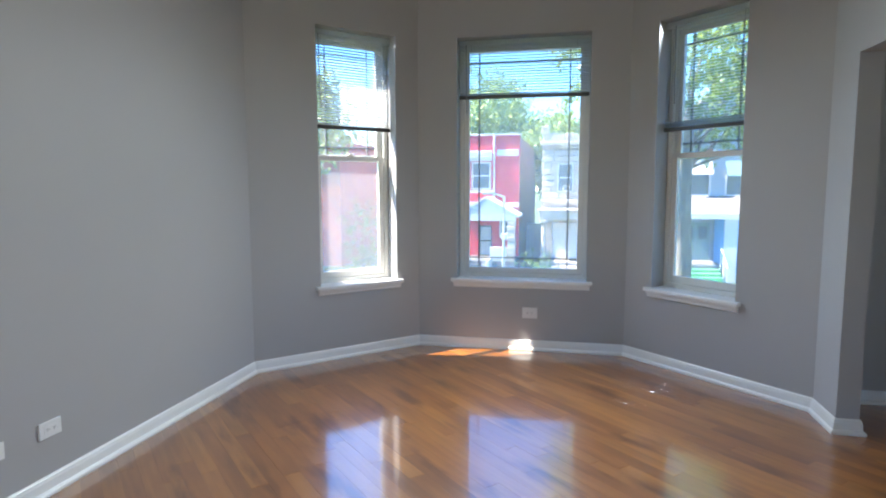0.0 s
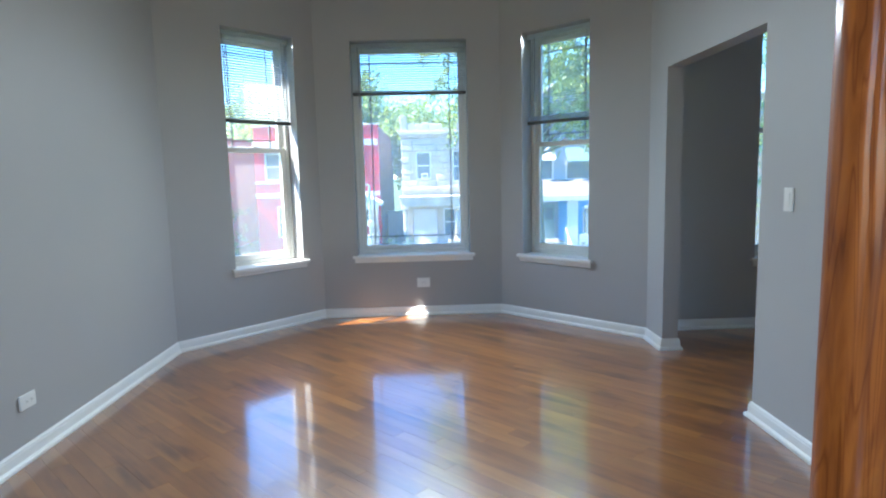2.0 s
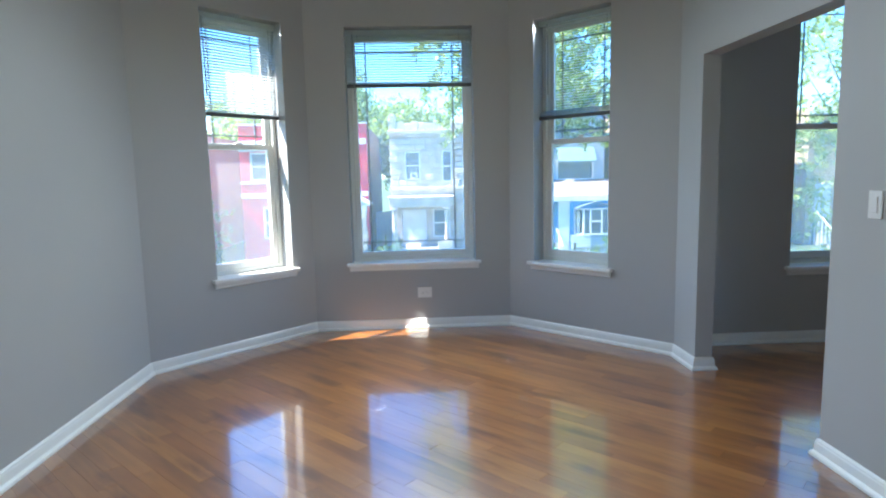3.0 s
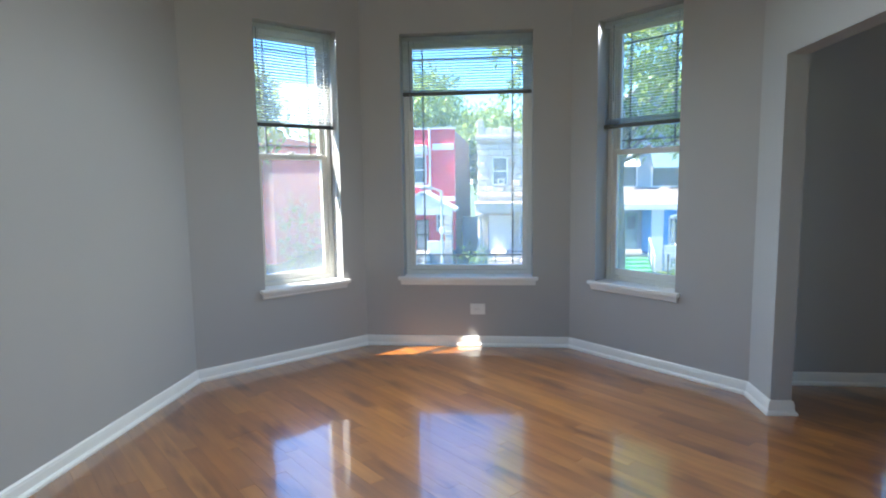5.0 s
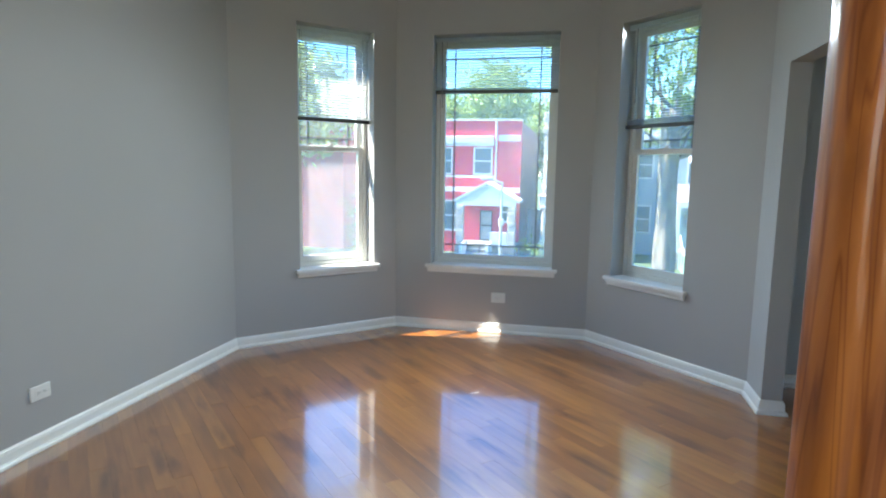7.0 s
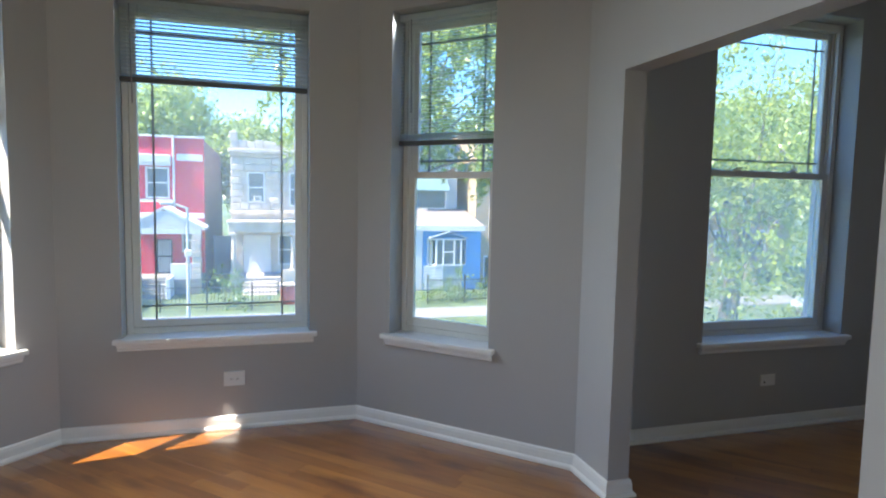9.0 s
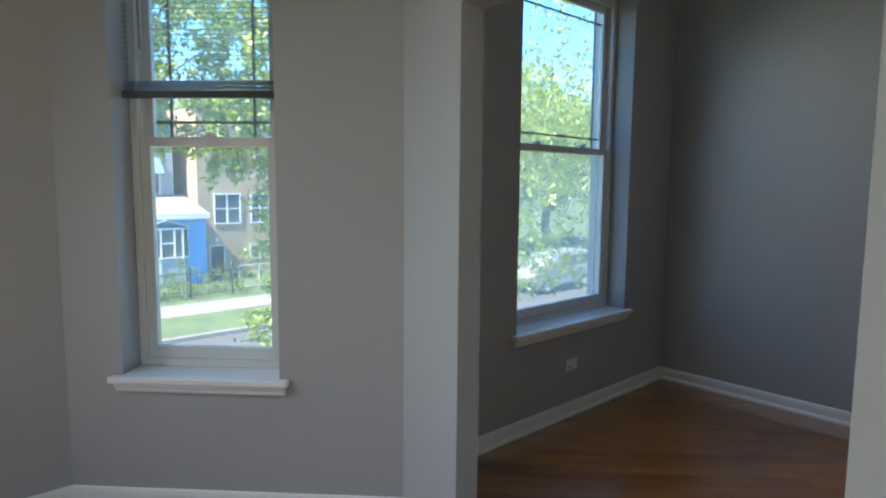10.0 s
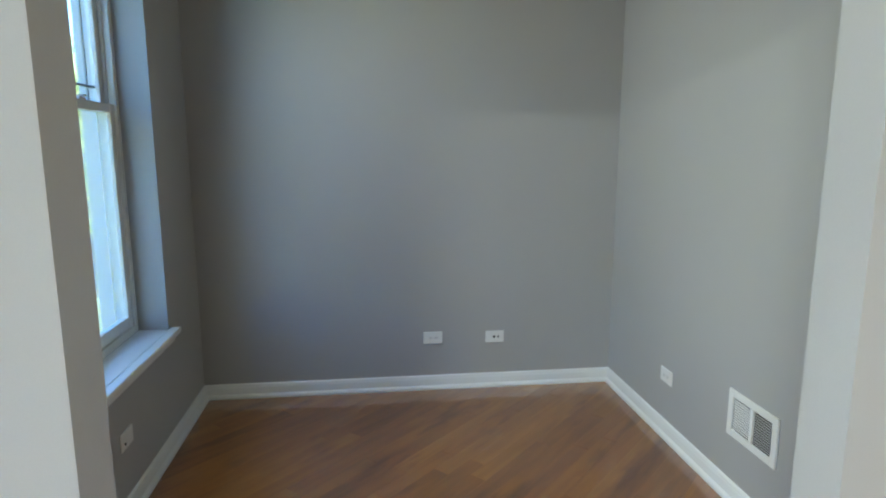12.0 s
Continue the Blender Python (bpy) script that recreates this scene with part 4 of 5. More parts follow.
def blue_house():
    h = tagged(empty("blue_house"), "bright blue house with white bay window and shaded porch", "house")
    y, x0, x1 = 30.0, 7.4, 11.0
    shell(h, x0, x1, y, 3.0, 0.0, [(8.5, 9.95, -1.8, -0.6)], M_BLUE, M_BLUE, M_ROOF)
    bm = bmesh.new()
    pts = [(5.3, y - 0.25, 0.02), (x1 + 0.1, y - 0.25, 0.02), (x1 + 0.1, y + 3.2, 0.8), (5.3, y + 3.2, 0.8)]
    lo = [bm.verts.new(p) for p in pts]
    hi = [bm.verts.new((p[0], p[1], p[2] + 0.1)) for p in pts]
    bm.faces.new(lo[::-1])
    bm.faces.new(hi)
    for i in range(4):
        j = (i + 1) % 4
        bm.faces.new([lo[i], lo[j], hi[j], hi[i]])
    bmesh.ops.recalc_face_normals(bm, faces=bm.faces)
    part("porch_roof", bm, M_ROOF, h, "sloping grey shingle roof")
    part("fascia", boxed(5.28, y - 0.3, -0.14, x1 + 0.1, y - 0.252, 0.13, 0.01), M_WHITE, h, "white fascia board")
    # bay: three lights, canted sides and a small hood
    bay = part("bay_window", bars(bmesh.new(), 8.5, 9.85, -1.85, -0.5, y - 0.45, y - 0.35, 0.08), M_WHITE, h, "white three-part bay window")
    part("pane", boxed(8.58, y - 0.41, -1.77, 9.77, y - 0.39, -0.58), M_HPANE, bay)
    for x in (8.85, 9.42):
        part("mullion", boxed(x, y - 0.46, -1.8, x + 0.07, y - 0.36, -0.55), M_WHITE, bay)
    part("sash_bar", boxed(8.92, y - 0.455, -1.2, 9.42, y - 0.37, -1.13), M_WHITE, bay)
    for xa, xb in ((8.2, 8.5), (10.15, 9.85)):
        side = bmesh.new()
        for za, zb in ((-1.85, -1.75), (-0.6, -0.5)):
            cyl(side, (xa, y - 0.02, (za + zb) / 2), (xb, y - 0.4, (za + zb) / 2), 0.05, seg=4)
        cyl(side, (xa, y - 0.04, -1.85), (xa, y - 0.04, -0.5), 0.05, seg=4)
        part("bay_side", side, M_WHITE, bay)
        part("bay_pane", cyl(bmesh.new(), ((xa + xb) / 2 + (0.02 if xa < xb else -0.02), y - 0.2, -1.78), ((xa + xb) / 2 + (0.02 if xa < xb else -0.02), y - 0.2, -0.58), 0.14, seg=4), M_HPANE, bay)
    part("bay_hood", gable_roof(8.25, 10.1, y - 0.5, y - 0.002, -0.42, -0.2, 0.06, 0.05), M_PALE, bay)
    part("bay_base", boxed(8.45, y - 0.4, GROUND, 9.9, y - 0.002, -1.86, 0.02), M_PALE, bay)
    for i in range(8):
        z = GROUND + 0.1 + i * 0.15
        part("siding_board", boxed(7.9, y - 0.43, z, 8.9, y - 0.401, z + 0.125, 0.006), M_WHITE, h)
    part("corner_post", boxed(x0 - 0.05, y - 0.15, GROUND, x0 + 0.5, y - 0.002, 0.0, 0.01), M_WHITE, h, "broad white corner panel")
    # side porch with double doors and green steps
    part("porch_floor", boxed(5.3, y, GROUND, x0 - 0.06, y + 2.2, -2.3, 0.02), M_PAVE, h)
    part("porch_wall", boxed(5.1, y + 2.2, GROUND, x0 - 0.001, y + 2.4, 0.5), M_PALE, h)
    for a in (5.85, 6.52):
        d = part("porch_door", boxed(a, y + 2.12, -2.3, a + 0.64, y + 2.198, -0.42, 0.01), M_TEAL, h, "dull teal porch door")
        part("door_panel", boxed(a + 0.12, y + 2.105, -1.25, a + 0.52, y + 2.119, -0.6, 0.01), M_HPANE, d)
    part("door_casing", bars(bmesh.new(), 5.75, 7.26, -2.32, -0.32, y + 2.13, y + 2.199, 0.09), M_PALE, h)
    part("porch_post", boxed(5.34, y + 0.02, -2.3, 5.5, y + 0.18, 0.02, 0.01), M_WHITE, h)
    for i in range(5):
        part("step", boxed(5.6, y - 0.28 * (i + 1), GROUND, 7.2, y - 0.28 * i - 0.001, -2.31 - 0.15 * (i + 1), 0.012), M_GREEN, h, "green painted step")
    for x in (5.55, 7.25):
        r = part("stair_rail", cyl(bmesh.new(), (x, y - 0.02, -1.45), (x, y - 1.4, -2.25), 0.03, seg=8), M_WHITE, h)
        for k in (0.05, 0.7, 1.35):
            part("baluster", cyl(bmesh.new(), (x, y - k, GROUND), (x, y - k, -1.46 - 0.58 * k), 0.022, seg=8), M_WHITE, r)
    # upper storey set back
    top = [(8.1, 10.0, 0.95, 1.85), (6.25, 7.25, 0.95, 2.0)]
    shell(h, 5.1, 10.7, y + 3.2, 8, 4.2, top, M_PALE, M_PALE, M_ROOF)
    for a, b, c, d in top:
        house_window(h, a, b, y + 3.2, c, d, ())
    for a, b, z in ((6.15, 7.35, 2.0), (8.0, 10.1, 1.9)):
        aw = bmesh.new()
        pts = [(y + 3.19, z + 0.75), (y + 2.55, z), (y + 2.55, z - 0.06), (y + 3.19, z + 0.66)]
        ends = [[aw.verts.new((x, yy, zz)) for yy, zz in pts] for x in (a, b)]
        for k in range(4):
            aw.faces.new([ends[0][k], ends[1][k], ends[1][(k + 1) % 4], ends[0][(k + 1) % 4]])
        aw.faces.new(ends[0])
        aw.faces.new(ends[1][::-1])
        bmesh.ops.recalc_face_normals(aw, faces=aw.faces)
        part("awning", aw, M_WHITE if a < 7 else M_TEAL, h, "sloping metal window awning")
    part("gable_roof", gable_roof(5.1, 10.7, y + 2.9, y + 11.2, 4.2, 6.4), M_ROOF, h, "grey shingle gable roof")
    part("gable_wall", prism_y([(5.1, 4.2), (10.7, 4.2), (7.9, 6.3)], y + 3.2, y + 3.5), M_PALE, h)
    return h


def prism_y(pts, y0, y1):
    bm = bmesh.new()
    a = [bm.verts.new((x, y0, z)) for x, z in pts]
    b = [bm.verts.new((x, y1, z)) for x, z in pts]
    bm.faces.new(a)
    bm.faces.new(b[::-1])
    for i in range(len(pts)):
        j = (i + 1) % len(pts)
        bm.faces.new([a[i], a[j], b[j], b[i]])
    bmesh.ops.recalc_face_normals(bm, faces=bm.faces)
    return bm


def tan_house():
    h = tagged(empty("tan_house"), "tan stuccoed three-storey house with paired white windows", "house")
    y, x0, x1, top = 32.0, 11.4, 19.5, 5.2
    holes = [(12.25, 13.5, -0.5, 0.9), (14.15, 15.1, -0.5, 0.9), (16.2, 17.2, -0.5, 0.9), (12.8, 13.6, 2.35, 3.6), (14.4, 15.2, 2.35, 3.6), (16.2, 17.0, 2.35, 3.6), (14.06, 14.55, -2.35, -1.75), (14.85, 15.3, -2.35, -1.75), (11.95, 12.65, GROUND, -1.65)]
    shell(h, x0, x1, y, 12, top, holes, M_TAN, M_TAN, M_ROOF)
    for i, (a, b, c, d) in enumerate(holes[:8]):
        w = house_window(h, a, b, y, c, d, trim=0.07)
        if i < 3:
            m = (a + b) / 2
            part("mullion", boxed(m - 0.05, y, c, m + 0.05, y + 0.05, d), M_WHITE, w)
    d = part("door", boxed(11.97, y + 0.1, GROUND, 12.63, y + 0.16, -1.67, 0.01), M_IRON, h, "dark basement door")
    part("door_frame", bars(bmesh.new(), 11.9, 12.7, GROUND - 0.05, -1.6, y - 0.03, y + 0.09, 0.07), M_WHITE, d)
    part("coping", boxed(x0 - 0.1, y - 0.15, top, x1 + 0.1, y + 0.3, top + 0.15, 0.03), M_WHITE, h)
    part("lamp_box", boxed(12.2, y - 0.1, -1.45, 12.36, y - 0.002, -1.25, 0.02), M_WHITE, h, "small white porch lamp")
    return h


def plain_house(name, label, x0, x1, y, top, front, side, cols, rows_z):
    h = tagged(empty(name), label, "house")
    holes = [(c, c + 0.9, z, z + 1.4) for c in cols for z in rows_z]
    shell(h, x0, x1, y, 13, top, holes, front, side, M_ROOF)
    for a, b, c, d in holes:
        house_window(h, a, b, y, c, d)
    part("cornice", boxed(x0 - 0.1, y - 0.25, top - 0.45, x1 + 0.1, y - 0.002, top - 0.1, 0.04), M_WHITE, h)
    return h


red_house()
stone_house()
blue_house()
tan_house()
plain_house("brick_house", "faded red brick two-storey house with white windows", -19.5, -12.2, 32.0, 4.0, M_PINK, M_PINK, (-18.4, -16.4), (-1.9, 1.2))
plain_house("white_house", "pale painted two-storey house behind a lawn", 3.4, 4.95, 35.0, 3.6, M_PALE, M_PALE, (3.75,), (-1.8, 1.2))
cream = plain_house("cream_house", "pale stuccoed two-storey house behind the trees", 22.2, 34.0, 33.0, 4.6, M_TAN, M_TAN, (25.2, 28.0, 31.0), (-1.7, 1.5))
part("bay_panel", boxed(23.85, 32.7, -0.8, 25.0, 32.998, 1.4, 0.03), M_BLUE, cream, "bright blue painted bay panel")
part("door", boxed(22.7, 32.93, -1.7, 23.6, 32.998, 0.35, 0.01), M_WHITE, cream, "white front door")
steps(cream, 22.55, 23.7, 32.92, -1.7, 7, 0.2, 0.28, M_PAVE)
for x in (22.5, 23.75):
    rail = part("stair_rail", cyl(bmesh.new(), (x, 32.9, -0.85), (x, 30.95, -2.2), 0.035, seg=8), M_WHITE, cream, "white stair rail")
    for k in range(7):
        yk = 32.85 - 0.31 * k
        part("baluster", cyl(bmesh.new(), (x, yk, GROUND), (x, yk, -0.88 - 0.214 * k), 0.025, seg=8), M_WHITE, rail)



# ---- outside: street furniture ----
def street_lamp(x, y):
    h = tagged(empty("street_lamp", pose(x, y, GROUND)), "slender pale steel street lamp on the grass strip", "street lamp")
    part("pole", cyl(bmesh.new(), (0, 0, 0), (0, 0, 4.15), 0.06, 0.04, 14), M_GALV, h)
    part("base", cyl(bmesh.new(), (0, 0, 0), (0, 0, 0.35), 0.13, 0.1, 14), M_GALV, h)
    part("arm", cyl(bmesh.new(), (0, 0, 4.12), (-0.45, 0, 4.28), 0.035, 0.03, 10), M_GALV, h)
    part("lamp_head", boxed(-0.75, -0.11, 4.2, -0.33, 0.11, 4.34, 0.05), M_GALV, h, "pale oval lamp head")
    part("sign_box", boxed(-0.08, -0.15, 2.66, 0.12, -0.05, 2.88, 0.03), M_WHITE, h, "white round box on the pole")
    return h


street_lamp(-1.8, 20.9)


def iron_fence(x0, x1, y, height, step, label):
    f = tagged(empty("iron_fence", pose(x0, y, GROUND)), label, "fence")
    n = int((x1 - x0) / step)
    for z in (0.15, height - 0.08):
        part("rail", boxed(0, -0.012, z, x1 - x0, 0.012, z + 0.03), M_IRON, f)
    pk = None
    for i in range(n + 1):
        if i % 12 == 0:
            part("post", boxed(i * step - 0.03, -0.03, 0, i * step + 0.03, 0.03, height + 0.18, 0.008), M_IRON, f)
        elif pk is None:
            pk = part("picket", boxed(-0.008, -0.008, 0.05, 0.008, 0.008, height), M_IRON, f)
            pk.location.x = i * step
        else:
            p = new("picket", pk.data)
            p.parent = f
            p.location.x = i * step
    return f


iron_fence(-3.4, 3.2, 26.2, 1.0, 0.14, "low black iron picket fence before the stone house")
iron_fence(7.2, 11.0, 26.2, 1.1, 0.14, "black iron picket fence before the blue house")


def mesh_fence(x0, x1, y):
    f = tagged(empty("chain_link_fence", pose(x0, y, GROUND)), "galvanised chain-link fence with white posts", "fence")
    w = x1 - x0
    for i in range(5):
        part("post", cyl(bmesh.new(), (w * i / 4, 0, 0), (w * i / 4, 0, 1.05), 0.03, seg=8), M_GALV, f)
    for z in (0.1, 1.03):
        part("rail", cyl(bmesh.new(), (0, 0, z), (w, 0, z), 0.022, seg=8), M_GALV, f)
    for i in range(int(w / 0.25)):
        part("wire", cyl(bmesh.new(), (i * 0.25, 0.0, 0.1), (i * 0.25 + 0.25, 0.0, 1.03), 0.005, seg=4), M_GALV, f)
        part("wire", cyl(bmesh.new(), (i * 0.25 + 0.25, 0.01, 0.1), (i * 0.25, 0.01, 1.03), 0.005, seg=4), M_GALV, f)
    return f


mesh_fence(11.3, 15.0, 27.2)
gf = tagged(empty("board_fence", pose(-2.3, 38.0, GROUND)), "pale board fence between two houses, lightened against the shade", "fence")
for i in range(8):
    # White on the boards lifts the deep shade of the gap.
    part("board", boxed(i * 0.15, 0, 0, i * 0.15 + 0.14, 0.03, 2.2 + random.uniform(-0.03, 0.03), 0.004), M_WHITE, gf)
part("rail", boxed(0, 0.031, 1.6, 1.2, 0.07, 1.7), M_TAN, gf)
pl = tagged(empty("brick_planter", pose(2.0, 27.6, GROUND)), "red brick planter box before the stone house", "planter")
part("planter_wall", bars(bmesh.new(), -0.9, 0.9, 0.0, 0.75, -0.4, 0.4, 0.15, 0.01), M_PLANTER, pl)
part("planter_front", boxed(-0.9, -0.42, 0.0, 0.9, -0.401, 0.75, 0.006), M_PLANTER, pl)
part("coping", boxed(-0.95, -0.45, 0.75, 0.95, 0.45, 0.82, 0.02), M_STONE, pl)


def suv(x, y, turn, paint, label):
    """A boxy estate car seen across the street."""
    c = tagged(empty("parked_car", pose(x, y, GROUND - 0.13, 0, 0, turn)), label, "car", group="parked cars")
    bm = prism_y([(-2.2, 0.35), (2.2, 0.35), (2.25, 0.9), (2.1, 1.05), (1.15, 1.12), (-2.2, 1.12), (-2.28, 0.8)], -0.85, 0.85)
    bmesh.ops.bevel(bm, geom=bm.edges[:], offset=0.06, segments=2, affect="EDGES")
    part("body", bm, paint, c)
    bm = prism_y([(-2.1, 1.1), (1.15, 1.1), (0.55, 1.7), (-1.9, 1.74)], -0.76, 0.76)
    bmesh.ops.bevel(bm, geom=bm.edges[:], offset=0.06, segments=2, affect="EDGES")
    part("cabin", bm, paint, c)
    for a, b in ((-1.85, -1.05), (-0.98, -0.2), (-0.13, 0.5)):
        for s in (-0.77, 0.757):
            part("side_window", boxed(a, s, 1.16, b, s + 0.013, 1.6, 0.004), M_HPANE, c)
    part("windscreen", boxed(0.62, -0.66, 1.2, 0.66, 0.66, 1.62), M_HPANE, c)
    for wx in (-1.4, 1.4):
        for s in (-0.88, 0.68):
            w = part("wheel", cyl(bmesh.new(), (wx, s, 0.34), (wx, s + 0.2, 0.34), 0.34, seg=20), M_TYRE, c)
            part("rim", cyl(bmesh.new(), (wx, s - 0.01, 0.34), (wx, s + 0.21, 0.34), 0.2, seg=14), M_GALV, w)
    for s in (-0.6, 0.6):
        part("headlight", boxed(2.17, s - 0.17, 0.75, 2.27, s + 0.17, 0.92, 0.02), M_WHITE, c)
    part("bumper", boxed(2.15, -0.86, 0.4, 2.33, 0.86, 0.6, 0.04), M_TYRE, c)
    return c


suv(22.6, 19.1, 180, M_CAR, "silver-grey boxy estate car parked at the kerb")
suv(23.5, 14.2, 0, M_CAR_RED, "dark red estate car parked at the kerb")


# ---- outside: trees and shrubs ----
def leaves(name, sprays, size, material, parent, rng, droop=0.4):
    """Many small folded leaves along short twigs; sprays: (centre, radii, twigs, leaves per twig)."""
    vs, fs = [], []
    for (cx, cy, cz), (rx, ry, rz), twigs, per in sprays:
        for _ in range(twigs):
            d = rng.normal(size=3)
            d /= np.linalg.norm(d)
            p = np.array((cx, cy, cz)) + d * np.array((rx, ry, rz)) * rng.uniform(0.45, 1.0) ** 0.6
            way = d * 0.6 + rng.normal(size=3) * 0.5
            way[2] -= droop
            way /= np.linalg.norm(way)
            n = per
            t = rng.uniform(0, size * 7 + 0.2, n)
            c = p + way * t[:, None] + rng.normal(size=(n, 3)) * size * 0.9
            a = rng.normal(size=(n, 3))
            a[:, 2] -= 0.3
            a /= np.linalg.norm(a, axis=1)[:, None]
            b = np.cross(a, rng.normal(size=(n, 3)))
            b /= np.linalg.norm(b, axis=1)[:, None]
            s = size * rng.uniform(0.6, 1.25, n)[:, None]
            base = len(vs)
            quad = np.stack((c - a * s, c + b * s * 0.45, c + a * s, c - b * s * 0.45), axis=1).reshape(-1, 3)
            vs.extend(quad.tolist())
            fs.extend([(base + 4 * i, base + 4 * i + 1, base + 4 * i + 2, base + 4 * i + 3) for i in range(n)])
    me = bpy.data.meshes.new(name)
    me.from_pydata(vs, [], fs)
    me.materials.append(material)
    ob = new(name, me)
    ob.parent = parent
    return ob


def limb(bm, p, q, r0, r1, rng, n=5, seg=9, knobs=0.0):
    """A crooked tapering limb, one unbroken tube; knobs roughens its outline."""
    p, q = Vector(p), Vector(q)
    way = q - p
    turn = way.to_track_quat("Z", "Y").to_matrix()
    rings, drift = [], Vector()
    for i in range(n + 1):
        t = i / n
        if 0 < i < n:
            drift = drift * 0.6 + Vector(rng.normal(size=3)) * 0.025 * way.length / n
        c, r = p.lerp(q, t) + (drift if i < n else Vector()), r0 + (r1 - r0) * t
        ring = []
        for k in range(seg):
            a = 2 * math.pi * k / seg
            rough = 1 + knobs * noise.noise(Vector((math.cos(a) * 1.4, math.sin(a) * 1.4, t * way.length * 0.8)))
            ring.append(bm.verts.new(c + turn @ Vector((r * rough * math.cos(a), r * rough * math.sin(a), 0))))
        rings.append(ring)
    for u, v in zip(rings, rings[1:]):
        for k in range(seg):
            bm.faces.new([u[k], u[(k + 1) % seg], v[(k + 1) % seg], v[k]])
    bm.faces.new(rings[0][::-1])
    bm.faces.new(rings[-1])


def tree(x, y, trunk_r, fork, clumps, size, per, material, label, seed, z0=GROUND):
    """Trunk, limbs out to each clump, and leaves round the limb ends."""
    rng = np.random.default_rng(seed)
    t = tagged(empty("tree", pose(x, y, z0)), label, "tree")
    bm = bmesh.new()
    limb(bm, (0, 0, 0), (0, 0, fork), trunk_r * 1.15, trunk_r * 0.85, rng, 26, 24, 0.3)
    limb(bm, (0, 0, 0), (0, 0, 0.45), trunk_r * 1.6, trunk_r * 1.05, rng, 3, 24, 0.3)
    part("trunk", bm, M_BARK, t, smooth=True)
    bm = bmesh.new()
    for (c, r, n) in clumps:
        start, thick = (0, 0, fork * rng.uniform(0.75, 1.0)), 0.2
        higher = [o[0] for o in clumps if o[0][2] > c[2] + 0.6]
        if c[2] < Z + 2.2 and higher:
            start, thick = min(higher, key=lambda o: math.dist(o, c)), 0.05
        limb(bm, start, c, trunk_r * thick, 0.008, rng, 6)
    part("limbs", bm, M_BARK, t, smooth=True)
    leaves("crown", [(c, r, n, per) for c, r, n in clumps], size, material, t, rng)
    return t


# clumps are given from the trunk's foot
tree(2.42, 11.6, 0.19, 4.2 + 1.5, [
    ((-1.3, 0.0, Z + 4.0), (0.75, 1.3, 1.2), 70), ((-1.2, 0.6, Z + 2.75), (0.45, 0.8, 0.6), 22), ((0.2, 0.5, Z + 4.6), (1.5, 1.6, 1.4), 130),
    ((1.6, -0.6, Z + 3.5), (1.4, 1.4, 1.2), 120), ((2.6, 0.3, Z + 2.6), (1.0, 1.2, 0.9), 80), ((0.8, 1.0, Z + 2.6), (0.8, 1.0, 0.5), 40),
    ((2.0, 0.6, Z + 6.0), (2.2, 2.0, 1.8), 140), ((-0.8, 1.0, Z + 6.5), (1.5, 2.0, 1.5), 80), ((3.0, -0.8, Z + 0.9), (0.55, 0.7, 1.2), 45), ((2.6, -1.0, Z - 0.9), (0.4, 0.5, 0.9), 26),
    ((3.4, -0.3, Z + 2.0), (0.8, 1.0, 1.4), 80),
    ((3.2, 3.0, Z + 5.8), (1.6, 1.6, 1.2), 100), ((4.8, 4.4, Z + 5.6), (1.7, 1.7, 1.2), 100), ((1.4, 4.2, Z + 6.6), (1.6, 1.6, 1.2), 90)],
    0.06, 48, M_LEAF, "large street tree with light green drooping leaves", 3)
tree(10.4, 12.3, 0.2, 3.6, [
    ((-1.6, -1.6, Z + 1.4), (1.6, 1.4, 1.5), 115), ((0.2, -1.0, Z + 2.6), (1.8, 1.6, 1.6), 160), ((-2.6, -0.6, Z + 3.2), (1.5, 1.5, 1.5), 130),
    ((-0.6, -1.4, Z - 0.1), (1.3, 1.2, 0.9), 46), ((1.7, -1.4, Z + 0.6), (1.4, 1.2, 1.3), 120), ((0.4, -0.6, Z + 5.0), (2.2, 2.0, 1.6), 130),
    ((2.6, -0.4, Z + 3.0), (1.6, 1.6, 1.6), 120), ((-2.0, 0.4, Z + 5.0), (1.8, 1.6, 1.4), 100)],
    0.06, 25, M_LEAF_NEAR, "street tree with a low dense light green crown", 4)
tree(20.5, 12.1, 0.2, 3.8, [
    ((-2.0, -0.6, Z + 1.6), (1.7, 1.5, 1.6), 120), ((0.4, -0.4, Z + 3.0), (2.0, 1.7, 1.6), 130), ((-1.4, 0.6, Z + 4.0), (1.6, 1.5, 1.2), 90),
    ((-0.6, -1.0, Z + 0.2), (1.5, 1.2, 0.9), 80), ((1.9, 0.2, Z + 1.4), (1.7, 1.5, 1.5), 110)],
    0.1, 15, M_LEAF_NEAR, "street tree with yellow-green leaves further along the kerb", 6)
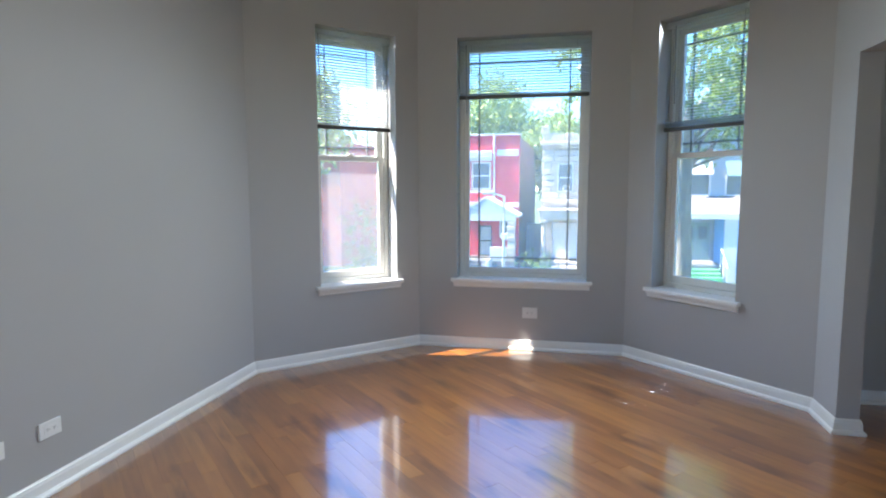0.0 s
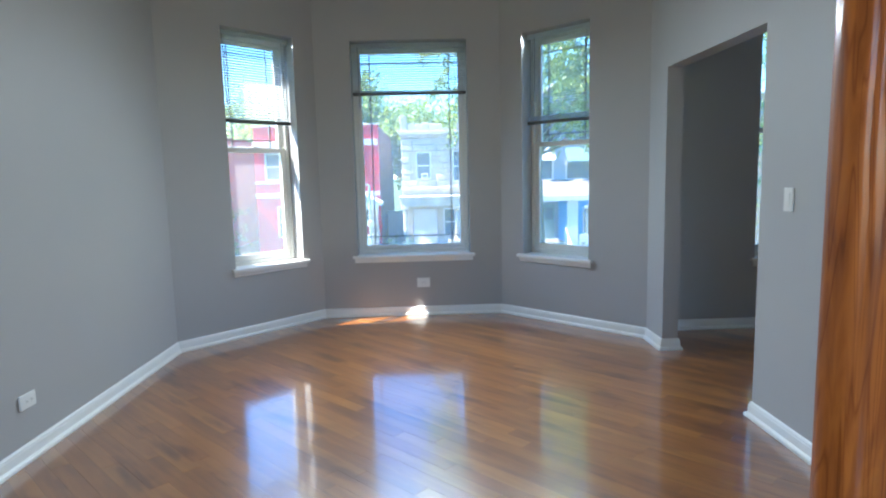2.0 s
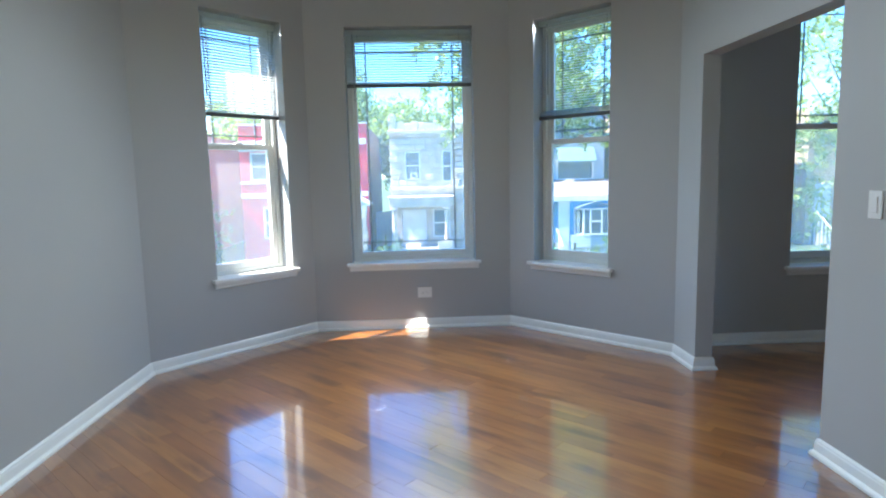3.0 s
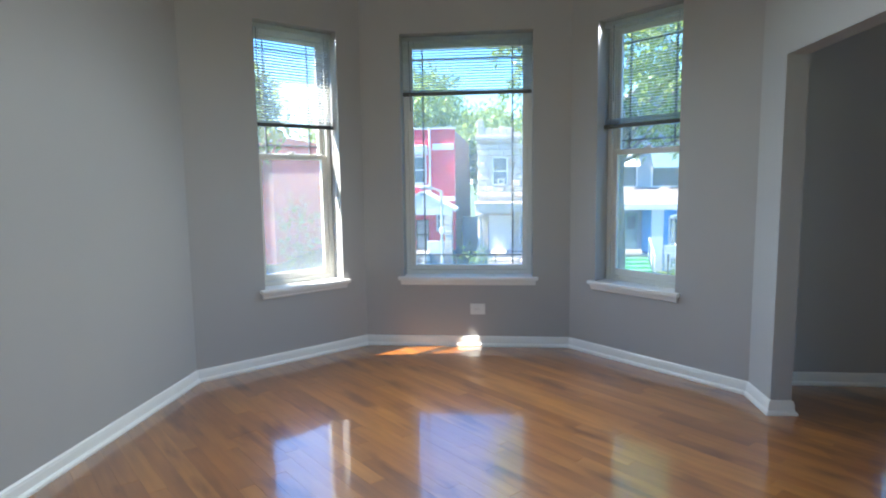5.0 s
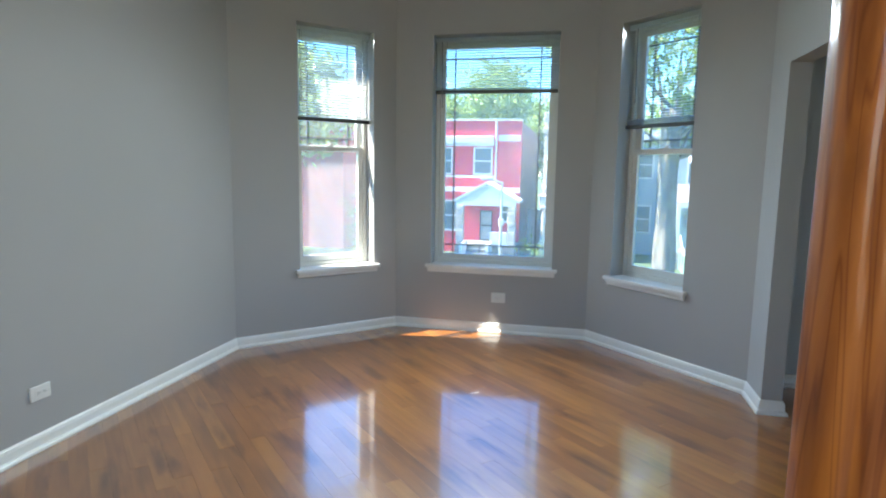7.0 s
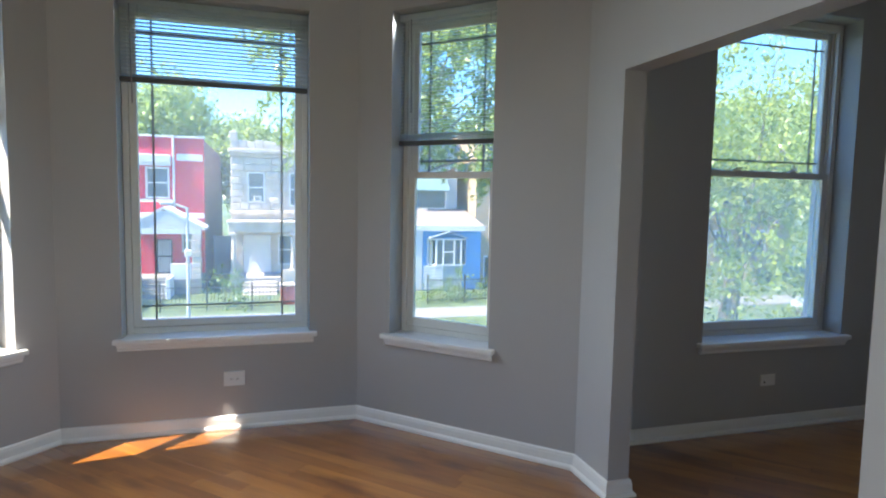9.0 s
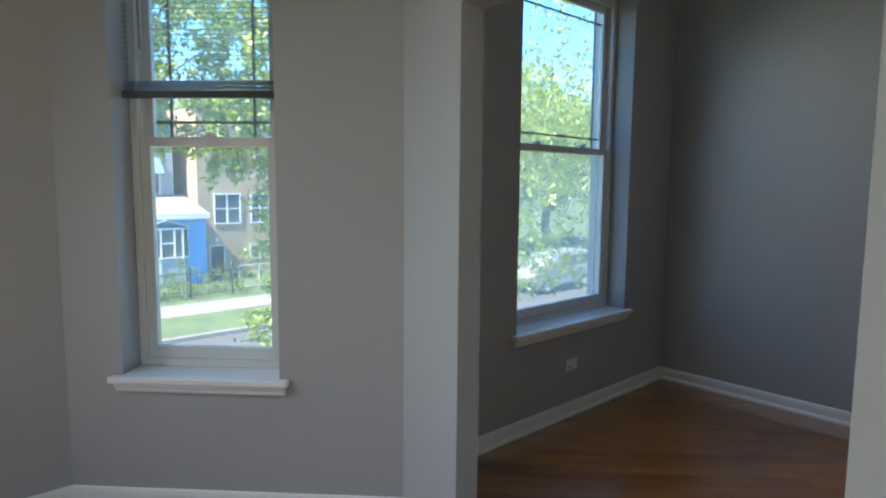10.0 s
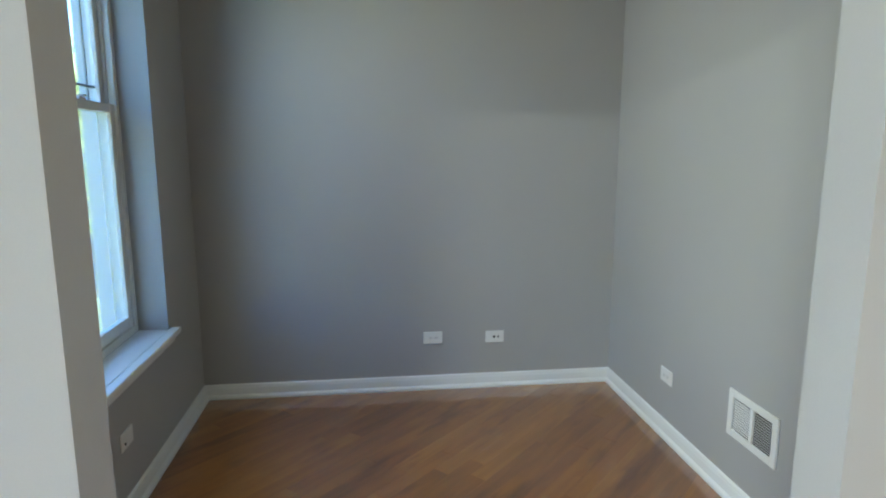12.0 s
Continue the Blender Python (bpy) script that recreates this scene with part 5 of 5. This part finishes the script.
for (x, y, top, spread, seed, kind) in ((-7.0, 50.0, 11.5, 4.6, 11, 0), (-1.2, 47.5, 8.8, 3.0, 12, 0), (-13.0, 50.0, 10.0, 4.5, 13, 0), (9.0, 47.0, 10.5, 4.5, 14, 0), (17.0, 50.0, 11.0, 5.0, 15, 0), (-22.0, 40.0, 11.0, 5.0, 16, 0), (27.0, 29.0, 10.0, 4.0, 17, 0), (36.0, 30.0, 11.0, 5.0, 18, 0), (-14.5, 27.5, 10.5, 3.6, 19, 0), (46.0, 24.0, 11.0, 5.0, 20, 0)):
    rng = np.random.default_rng(seed)
    cl = []
    for i in range(11):
        a = rng.uniform(0, 2 * math.pi)
        r = rng.uniform(0.2, 0.8) * spread
        z = Z + rng.uniform(0.25, 0.9) * (top + GROUND) + 0.5
        cl.append(((r * math.cos(a), r * math.sin(a), z), (spread * 0.42, spread * 0.42, spread * 0.33), 100))
    tree(x, y, 0.28, Z + 1.2, cl, 0.22, 14, M_LEAF_FAR, "broad leafy tree behind the houses across the street", seed)


def shrub(x, y, r, h, n, seed, label="round green shrub in the front yard"):
    rng = np.random.default_rng(seed)
    s = tagged(empty("shrub", pose(x, y, GROUND)), label, "shrub")
    bm = bmesh.new()
    for i in range(5):
        a = i * 1.3
        cyl(bm, (0, 0, 0), (r * 0.5 * math.cos(a), r * 0.5 * math.sin(a), h * 0.6), 0.02, 0.008, 6)
    part("stems", bm, M_BARK, s)
    leaves("foliage", [((0, 0, h * 0.55), (r, r, h * 0.45), n, 14)], 0.075, M_SHRUB, s, rng, 0.1)


shrub(-1.2, 28.2, 0.4, 1.1, 26, 31)
shrub(9.1, 27.4, 0.55, 1.2, 34, 32)
shrub(10.6, 27.2, 0.8, 0.75, 40, 33)
shrub(12.6, 25.9, 0.8, 0.9, 40, 34)
shrub(14.0, 30.8, 0.9, 1.5, 44, 35)
shrub(13.8, 26.0, 0.7, 0.7, 34, 36)
shrub(-10.2, 30.0, 1.0, 3.6, 90, 37, "tall rounded green shrub beside the red house")
shrub(-0.4, 26.6, 0.5, 0.5, 24, 38)
shrub(8.0, 26.9, 0.6, 0.5, 30, 39)
shrub(21.0, 24.5, 1.2, 1.6, 60, 40)


# ---- floor boards ----
def clip(poly, conv):
    """Cuts a polygon by a convex, clockwise outline."""
    out = poly
    for i in range(len(conv)):
        a, b = conv[i], conv[(i + 1) % len(conv)]
        ex, ey = b[0] - a[0], b[1] - a[1]
        src, out = out, []
        for k in range(len(src)):
            p, q = src[k], src[(k + 1) % len(src)]
            sp = ex * (p[1] - a[1]) - ey * (p[0] - a[0])
            sq = ex * (q[1] - a[1]) - ey * (q[0] - a[0])
            if sp <= 0:
                out.append(p)
            if sp * sq < 0:
                t = sp / (sp - sq)
                out.append((p[0] + t * (q[0] - p[0]), p[1] + t * (q[1] - p[1])))
        if len(out) < 3:
            return []
    return out


def board(bm, pts):
    """A strip of flooring with softly broken edges."""
    cx, cy = sum(p[0] for p in pts) / len(pts), sum(p[1] for p in pts) / len(pts)
    lo = [bm.verts.new((x, y, FLOOR_Z - 0.016)) for x, y in pts]
    mid = [bm.verts.new((x, y, FLOOR_Z - 0.0005)) for x, y in pts]
    hi = []
    for x, y in pts:
        d = math.hypot(cx - x, cy - y)
        k = min(0.4, 0.0004 / max(d, 1e-4) * 3)
        hi.append(bm.verts.new((x + (cx - x) * k * 0.3, y + (cy - y) * k, FLOOR_Z)))
    n = len(pts)
    for i in range(n):
        j = (i + 1) % n
        bm.faces.new([lo[i], lo[j], mid[j], mid[i]])
        bm.faces.new([mid[i], mid[j], hi[j], hi[i]])
    f = bm.faces.new(hi)
    f.normal_update()
    if f.normal.z < 0:
        bmesh.ops.reverse_faces(bm, faces=bm.faces[:] if len(bm.faces) < 40 else [])
    return bm


WIDTH = 0.083
ca, sa = math.cos(BOARD_ANGLE), math.sin(BOARD_ANGLE)
pieces = []
rng = random.Random(5)
row = -7.0
while row < 7.0:
    s = -8.0 - rng.random()
    while s < 8.0:
        e = s + rng.uniform(0.45, 1.5)
        g = 0.0003
        quad = [(s + g, row + g), (s + g, row + WIDTH - g), (e - g, row + WIDTH - g), (e - g, row + g)]
        quad = [(u * ca - v * sa, u * sa + v * ca + 1.5) for u, v in quad]
        for area in (PLAN, ALC):
            c = clip(quad, area)
            if len(c) >= 3 and abs(sum(c[i][0] * c[i - 1][1] - c[i - 1][0] * c[i][1] for i in range(len(c)))) > 1e-3:
                pieces.append(c)
        s = e
    row += WIDTH
pieces.sort(key=lambda c: -sum(p[1] for p in c) / len(c))
for c in pieces[:300]:
    bm = board(bmesh.new(), c)
    part("floor_board", bm, M_FLOOR, FLOOR)
rest = bmesh.new()
for c in pieces[300:]:
    board(rest, c)
tagged(part("floor_boards", rest, M_FLOOR, FLOOR), kind="stuff")
